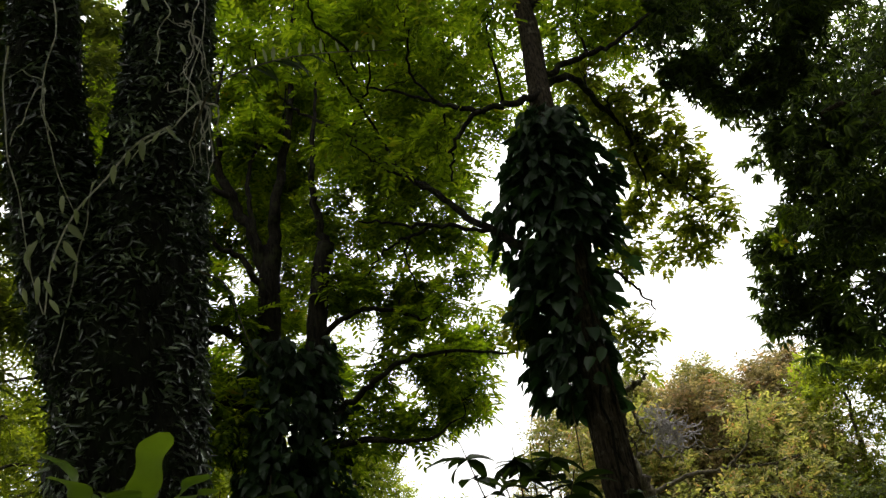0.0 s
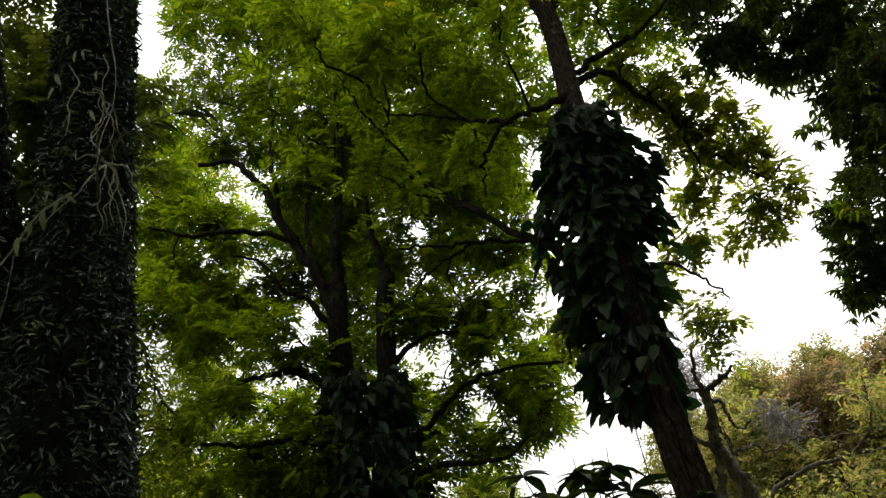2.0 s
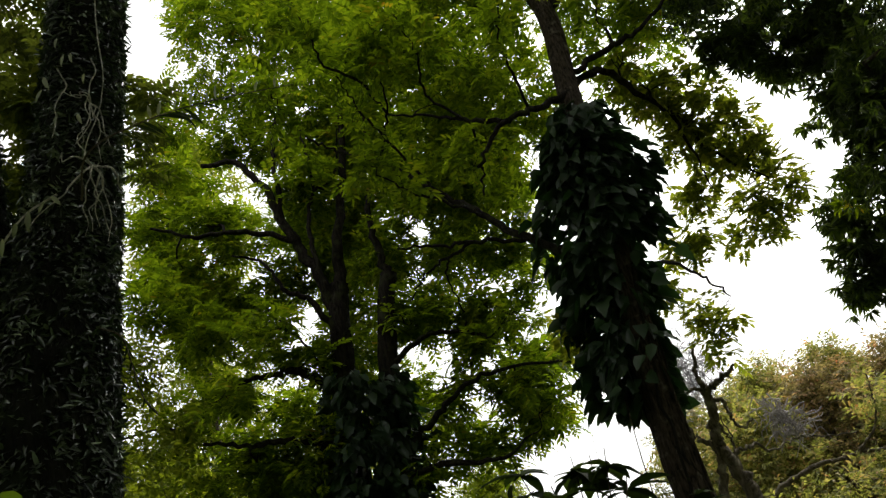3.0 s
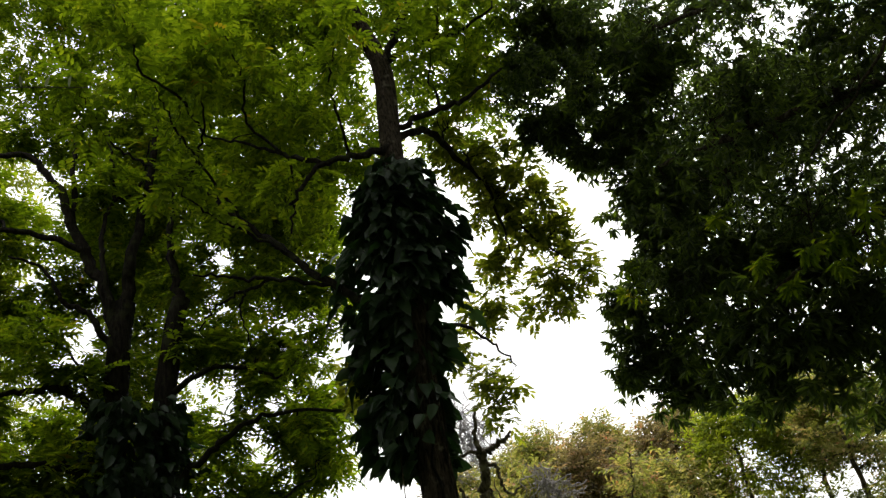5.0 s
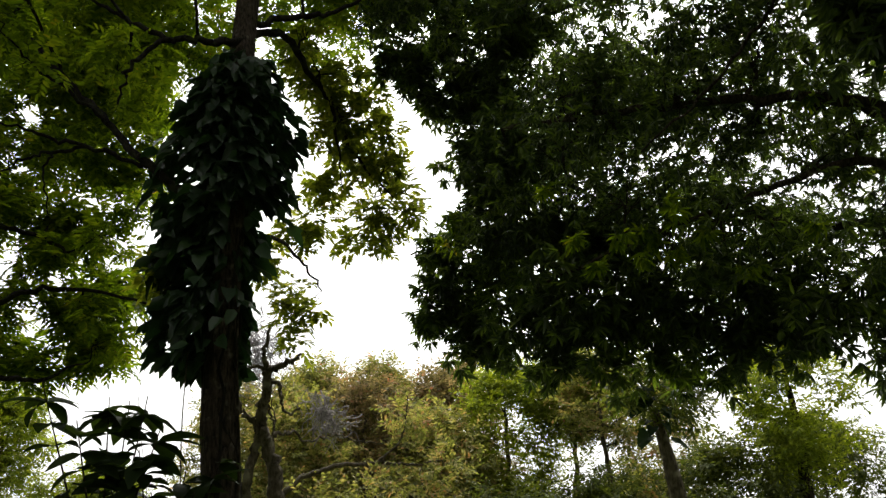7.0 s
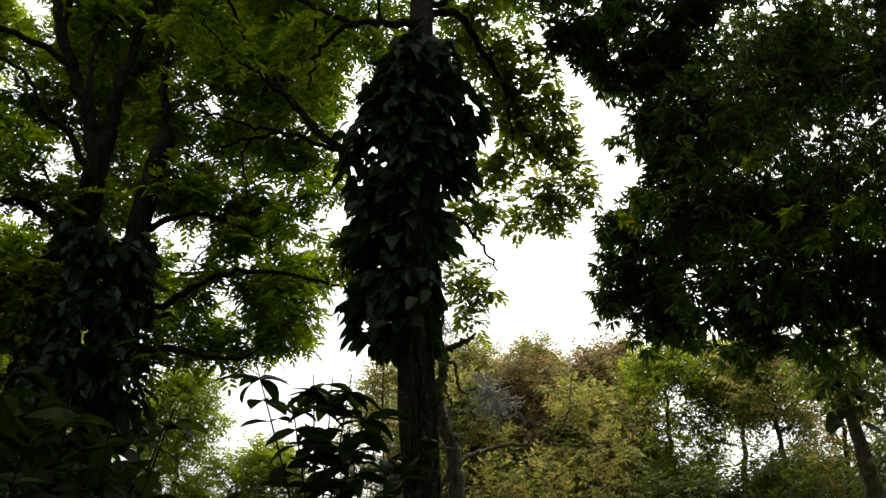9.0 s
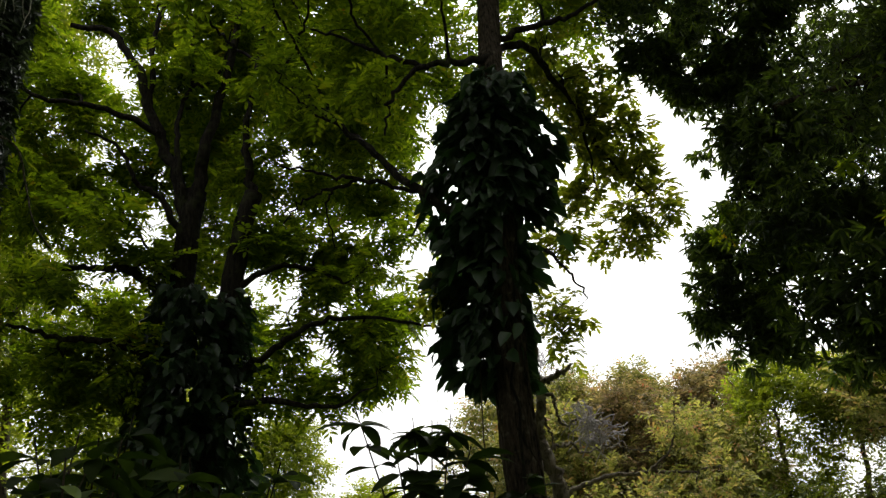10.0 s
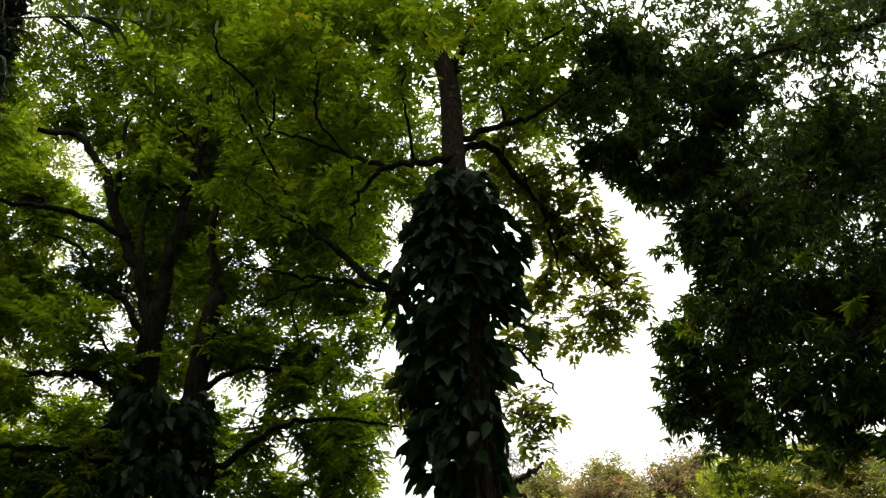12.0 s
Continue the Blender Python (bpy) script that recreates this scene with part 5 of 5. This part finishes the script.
def fern_cover(stems):
    """Creeping ferns over both stems: three hundred single leaves where they show best, the rest as one mass."""
    at = (-1.05, 3.05, 0)
    plant = thing("creeping_fern", at, "small dark tongue-shaped ferns creeping all over a trunk", "fern")
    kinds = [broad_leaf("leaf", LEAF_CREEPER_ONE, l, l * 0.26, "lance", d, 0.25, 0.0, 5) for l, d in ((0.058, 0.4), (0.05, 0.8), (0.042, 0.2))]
    mass_at, mass_way, mass_up, singles = [], [], [], 0
    for line, r in stems:
        total = 25000 if line is stems[0][0] else 8500
        for _ in range(total):
            i = min(len(line) - 1, int(len(line) * rng.uniform(0.04, 1) ** 1.25))
            z = line[i][2]
            if not 1.0 < z < 5.2:
                continue
            a = rng.uniform(0, 2 * math.pi)
            outward = np.array([math.cos(a), math.sin(a), 0])
            p = line[i] + outward * r[i] * 0.97 + np.array([0, 0, rng.normal(0, 0.06)])
            tangent = np.array([-math.sin(a), math.cos(a), 0])
            way = outward * rng.uniform(0.15, 0.7) + tangent * rng.normal(0, 1.0) + np.array([0, 0, rng.normal(-0.3, 0.5)])
            if singles < 300 and 2.2 < z < 3.6 and math.sin(a) < -0.2:
                set_leaf("leaf", kinds[singles % 3], plant, p, way, outward + np.array([0, 0, 0.6]), rng.uniform(0.7, 1.3))
                singles += 1
            else:
                mass_at.append(p)
                mass_way.append(way)
                mass_up.append(outward + np.array([0, 0, 0.6]))
    n = len(mass_at)
    blades = [np.array([leaflet((0, 0, 0), (1, 0, 0), (0, 0, 1), l, l * 0.26, 0.2, 0.2)]) for l in (0.058, 0.05, 0.042)]
    h = Heap()
    h.add(scatter(blades, np.array(mass_at), np.array(mass_way), np.array(mass_up) + rng.normal(0, 0.3, (n, 3)), rng.uniform(0.7, 1.3, n)))
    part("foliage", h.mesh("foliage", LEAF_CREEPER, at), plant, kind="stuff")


def on_stem(stem, z, a, lift=0.02):
    line, r = stem
    i = int(np.abs(line[:, 2] - z).argmin())
    return line[i] + np.array([math.cos(a) * (r[i] + lift), math.sin(a) * (r[i] + lift), z - line[i][2]])


def aerial_roots(name, stem, z, a, strands, reach, label, knot_lift=0.03):
    """Pale roots that spread from one knot over the trunk, most of them hanging."""
    knot = on_stem(stem, z, a, knot_lift)
    plant = thing(name, tuple(knot), label, "roots", "aerial roots")
    for k in range(strands):
        h = Heap()
        hang = k % 3 != 2
        spin = rng.uniform(-2.3, -0.8) if hang else rng.uniform(-0.5, 3.6)
        far = reach * (rng.uniform(0.6, 1.15) if hang else rng.uniform(0.35, 0.8))
        turn, rise = far * math.cos(spin) / 0.28, far * math.sin(spin)
        bend = rng.uniform(-0.12, 0.12)
        pts = [knot]
        for s in (0.18, 0.36, 0.52, 0.7, 0.86, 1.0):
            lift = knot_lift * (1 - s) + 0.03 + rng.uniform(0, 0.025)
            pts.append(on_stem(stem, z + rise * s + rng.normal(0, 0.012), a + turn * s + bend * math.sin(3 * s) + rng.normal(0, 0.035), lift))
        h.add(tube(smooth_line(pts, 4), rng.uniform(0.003, 0.0048), 0.0016, 6, 0.25))
        part("root", h.mesh("root", ROOT_PALE, tuple(knot), True), plant)


tree, stems = near_tree()
fern_cover(stems)
aerial_roots("aerial_root", stems[0], 3.6, -0.75, 9, 0.34, "pale wiry aerial roots hanging from a knot on the trunk", 0.11)
aerial_roots("aerial_root", stems[0], 4.0, -0.8, 6, 0.3, "thin pale roots spread on a fern-clad trunk")


def trailing_root(stem, z0, z1, a, label):
    """A long pale root that runs down the trunk in loose bends."""
    top = on_stem(stem, z0, a, 0.03)
    plant = thing("trailing_root", tuple(top), label, "root", "aerial roots")
    pts = [on_stem(stem, z, a + 0.09 * math.sin(5 * z) + rng.normal(0, 0.05), 0.05) for z in np.linspace(z0, z1, 8)]
    h = Heap()
    h.add(tube(smooth_line(pts, 5), 0.0035, 0.002, 6, 0.2))
    part("root", h.mesh("root", ROOT_PALE, tuple(top), True), plant)


trailing_root(stems[0], 5.0, 3.55, -0.7, "long pale root running down to the knot")
trailing_root(stems[0], 4.25, 3.75, -0.9, "short pale root looping on the trunk")
trailing_root(stems[0], 4.2, 3.8, -1.45, "short pale root looping on the trunk")
trailing_root(stems[1], 4.3, 3.1, -1.1, "long grey root on the second stem")
trailing_root(stems[1], 3.9, 2.7, -1.9, "long grey root on the second stem")
trailing_root(stems[0], 3.3, 2.5, -2.3, "long grey root low on the trunk")
aerial_roots("aerial_root", stems[1], 3.7, -1.2, 4, 0.4, "grey aerial roots on the second stem")


def lance_cluster(stem, z, a, count, label):
    base = on_stem(stem, z, a)
    plant = thing("epiphyte", tuple(base), label, "epiphyte", "epiphytes")
    me = broad_leaf("leaf", LEAF_PALE, 0.085, 0.022, "lance", 0.5, 0.2)
    for k in range(count):
        p = on_stem(stem, z + rng.uniform(-0.28, 0.2), a + rng.uniform(-0.6, 0.6), 0.04)
        set_leaf("leaf", me, plant, p, (rng.normal(0, 0.3), -0.35, -1), (0, -1, 0.3), rng.uniform(0.7, 1.2))


lance_cluster(stems[1], 3.0, -1.6, 10, "pale drooping epiphyte leaves on a mossy stem")
lance_cluster(stems[0], 4.2, -1.5, 8, "pale lance-leaved epiphyte hanging on the trunk")


def pendant_string(pts, leaves, length, label):
    """A thin stem slung across the trunk with pale leaves hanging from it."""
    plant = thing("epiphyte", tuple(pts[0]), label, "epiphyte", "epiphytes")
    line = smooth_line(pts, 8)
    h = Heap()
    h.add(tube(line, 0.005, 0.003, 5, 0.15))
    part("stem", h.mesh("stem", ROOT_PALE, tuple(pts[0]), True), plant)
    me = broad_leaf("leaf", LEAF_PALE, length, length * 0.3, "lance", 0.4, 0.2)
    for k in range(leaves):
        p = line[int((k + 0.5) / leaves * (len(line) - 1))] + np.array([rng.normal(0, 0.012), -0.01, 0])
        set_leaf("leaf", me, plant, p, (rng.normal(0.05, 0.35), -0.15, -1), (rng.normal(0, 0.7), -1, 0.2), rng.uniform(0.6, 1.3))


pendant_string([(-0.85, 3.05, 3.42), (-0.97, 3.0, 3.33), (-1.09, 2.98, 3.18), (-1.2, 2.96, 3.04), (-1.28, 2.96, 2.86), (-1.31, 2.97, 2.66)], 13, 0.08, "string of pale hanging lance leaves slung across the trunk")


def feather_frond(name, pts, leaves, length, label, mat, lift):
    """One arching stalk with rows of narrow leaflets."""
    plant = thing(name, tuple(pts[0]), label, "frond", "fronds")
    line = smooth_line(pts, 8)
    h = Heap()
    h.add(tube(line, 0.005, 0.002, 6))
    stalk = part("stalk", h.mesh("stalk", BARK_GREY, pts[0], True), plant)
    me = broad_leaf("leaflet", mat, length, length * (0.2 if lift > 0 else 0.24), "lance", 0.35, 0.2, 0.0, 5)
    hanging = broad_leaf("leaflet", LEAF_SHRUB_SHADED, length * 1.8, length * 0.34, "lance", 0.5, 0.2, 0.0, 5)
    go = np.gradient(line, axis=0)
    for k in range(leaves):
        f = (0.45 if lift > 0 else 0.15) + (0.55 if lift > 0 else 0.85) * k / leaves
        i = int(f * (len(line) - 1))
        w = go[i] / np.linalg.norm(go[i])
        side = np.cross(w, (0, 0, 1.0))
        for s in (-1, 1):
            if lift > 0 and s < 0:
                set_leaf("leaflet", me, stalk, line[i], w * rng.uniform(-0.1, 0.3) + np.array([0, 0, 1.0]), (rng.normal(0, 0.3), -1, 0.1), rng.uniform(0.7, 1.15))
                continue
            if lift > 0:
                set_leaf("leaflet", hanging, stalk, line[int(0.6 * i + 4)], w * 0.8 + side * rng.normal(0, 0.3) + np.array([0, 0, -rng.uniform(0.4, 0.9)]), (0, -1, 0.5), rng.uniform(0.7, 1.1))
                continue
            set_leaf("leaflet", me, stalk, line[i], w * 0.45 + side * s * 0.45 + np.array([0, 0, lift]), -side * s, rng.uniform(0.8, 1.1) * (1.1 - 0.5 * f))


feather_frond("fern_frond", [(-0.78, 3.12, 3.4), (-0.65, 2.98, 3.53), (-0.46, 3.18, 3.75), (-0.23, 3.41, 3.92), (0.1, 3.65, 4.05)], 10, 0.085, "long arching feathered frond growing out of the trunk", LEAF_PALE, 0.8)
feather_frond("fern_frond", [(-0.82, 3.27, 2.86), (-0.72, 3.26, 2.79), (-0.67, 3.24, 2.65), (-0.62, 3.21, 2.5), (-0.55, 3.19, 2.4)], 8, 0.08, "drooping stem of dark narrow leaves on the trunk", LEAF_SHRUB_SHADED, -0.3)


# ---- nest ferns and undergrowth close to the path ----
def nest_fern(name, x, y, z, fronds, length, width, label, mat, rise=1.0, shape="strap", lo=0.0, hi=6.28, stand=False):
    at = (x, y, 0 if stand else z)
    plant = thing(name, at, label, "fern")
    curl = 1.25 if shape == "strap" else 1.0
    kinds = [broad_leaf("frond", mat, length * k, width, shape, d * curl, 0.22, 0.22 if shape == "strap" else 0.05, 21) for k, d in ((1.0, 0.7), (0.85, 1.1), (1.1, 0.55))]
    h = Heap()
    h.add(tube(smooth_line([(x, y, at[2] - 0.12), (x, y, z)], 5), 0.06, 0.045, 9, 0.1))
    part("crown_base", h.mesh("crown_base", BARK_DARK, at, True), plant)
    for k in range(fronds):
        a = lo + (hi - lo) * (k + rng.uniform(-0.3, 0.3)) / fronds
        set_leaf("frond", kinds[k % 3], plant, (x + 0.03 * math.cos(a), y + 0.03 * math.sin(a), z), (math.cos(a), math.sin(a), rise * rng.uniform(0.8, 1.7)), (0, 0, 1), rng.uniform(0.8, 1.15))


nest_fern("nest_fern", -0.98, 2.84, 1.74, 9, 0.4, 0.1, "bird's nest fern with bright wavy strap fronds on the trunk", LEAF_FROND, 3.2)
nest_fern("strap_leaved_plant", -0.7, 3.1, 1.2, 11, 0.5, 0.06, "plant with long pointed bright leaves beside the trunk", LEAF_FROND, 0.9, "lance", stand=True)
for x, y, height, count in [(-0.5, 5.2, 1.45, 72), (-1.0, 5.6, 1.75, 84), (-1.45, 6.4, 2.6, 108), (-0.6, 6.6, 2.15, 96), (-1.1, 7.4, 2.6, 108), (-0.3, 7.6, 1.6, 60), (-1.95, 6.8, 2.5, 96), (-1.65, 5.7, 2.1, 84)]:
    shrub(x, y, height, count, 0.34, "dark broad-leaved undergrowth plant in deep shade", LEAF_SHRUB_SHADED, 0.55, "undergrowth_plant")
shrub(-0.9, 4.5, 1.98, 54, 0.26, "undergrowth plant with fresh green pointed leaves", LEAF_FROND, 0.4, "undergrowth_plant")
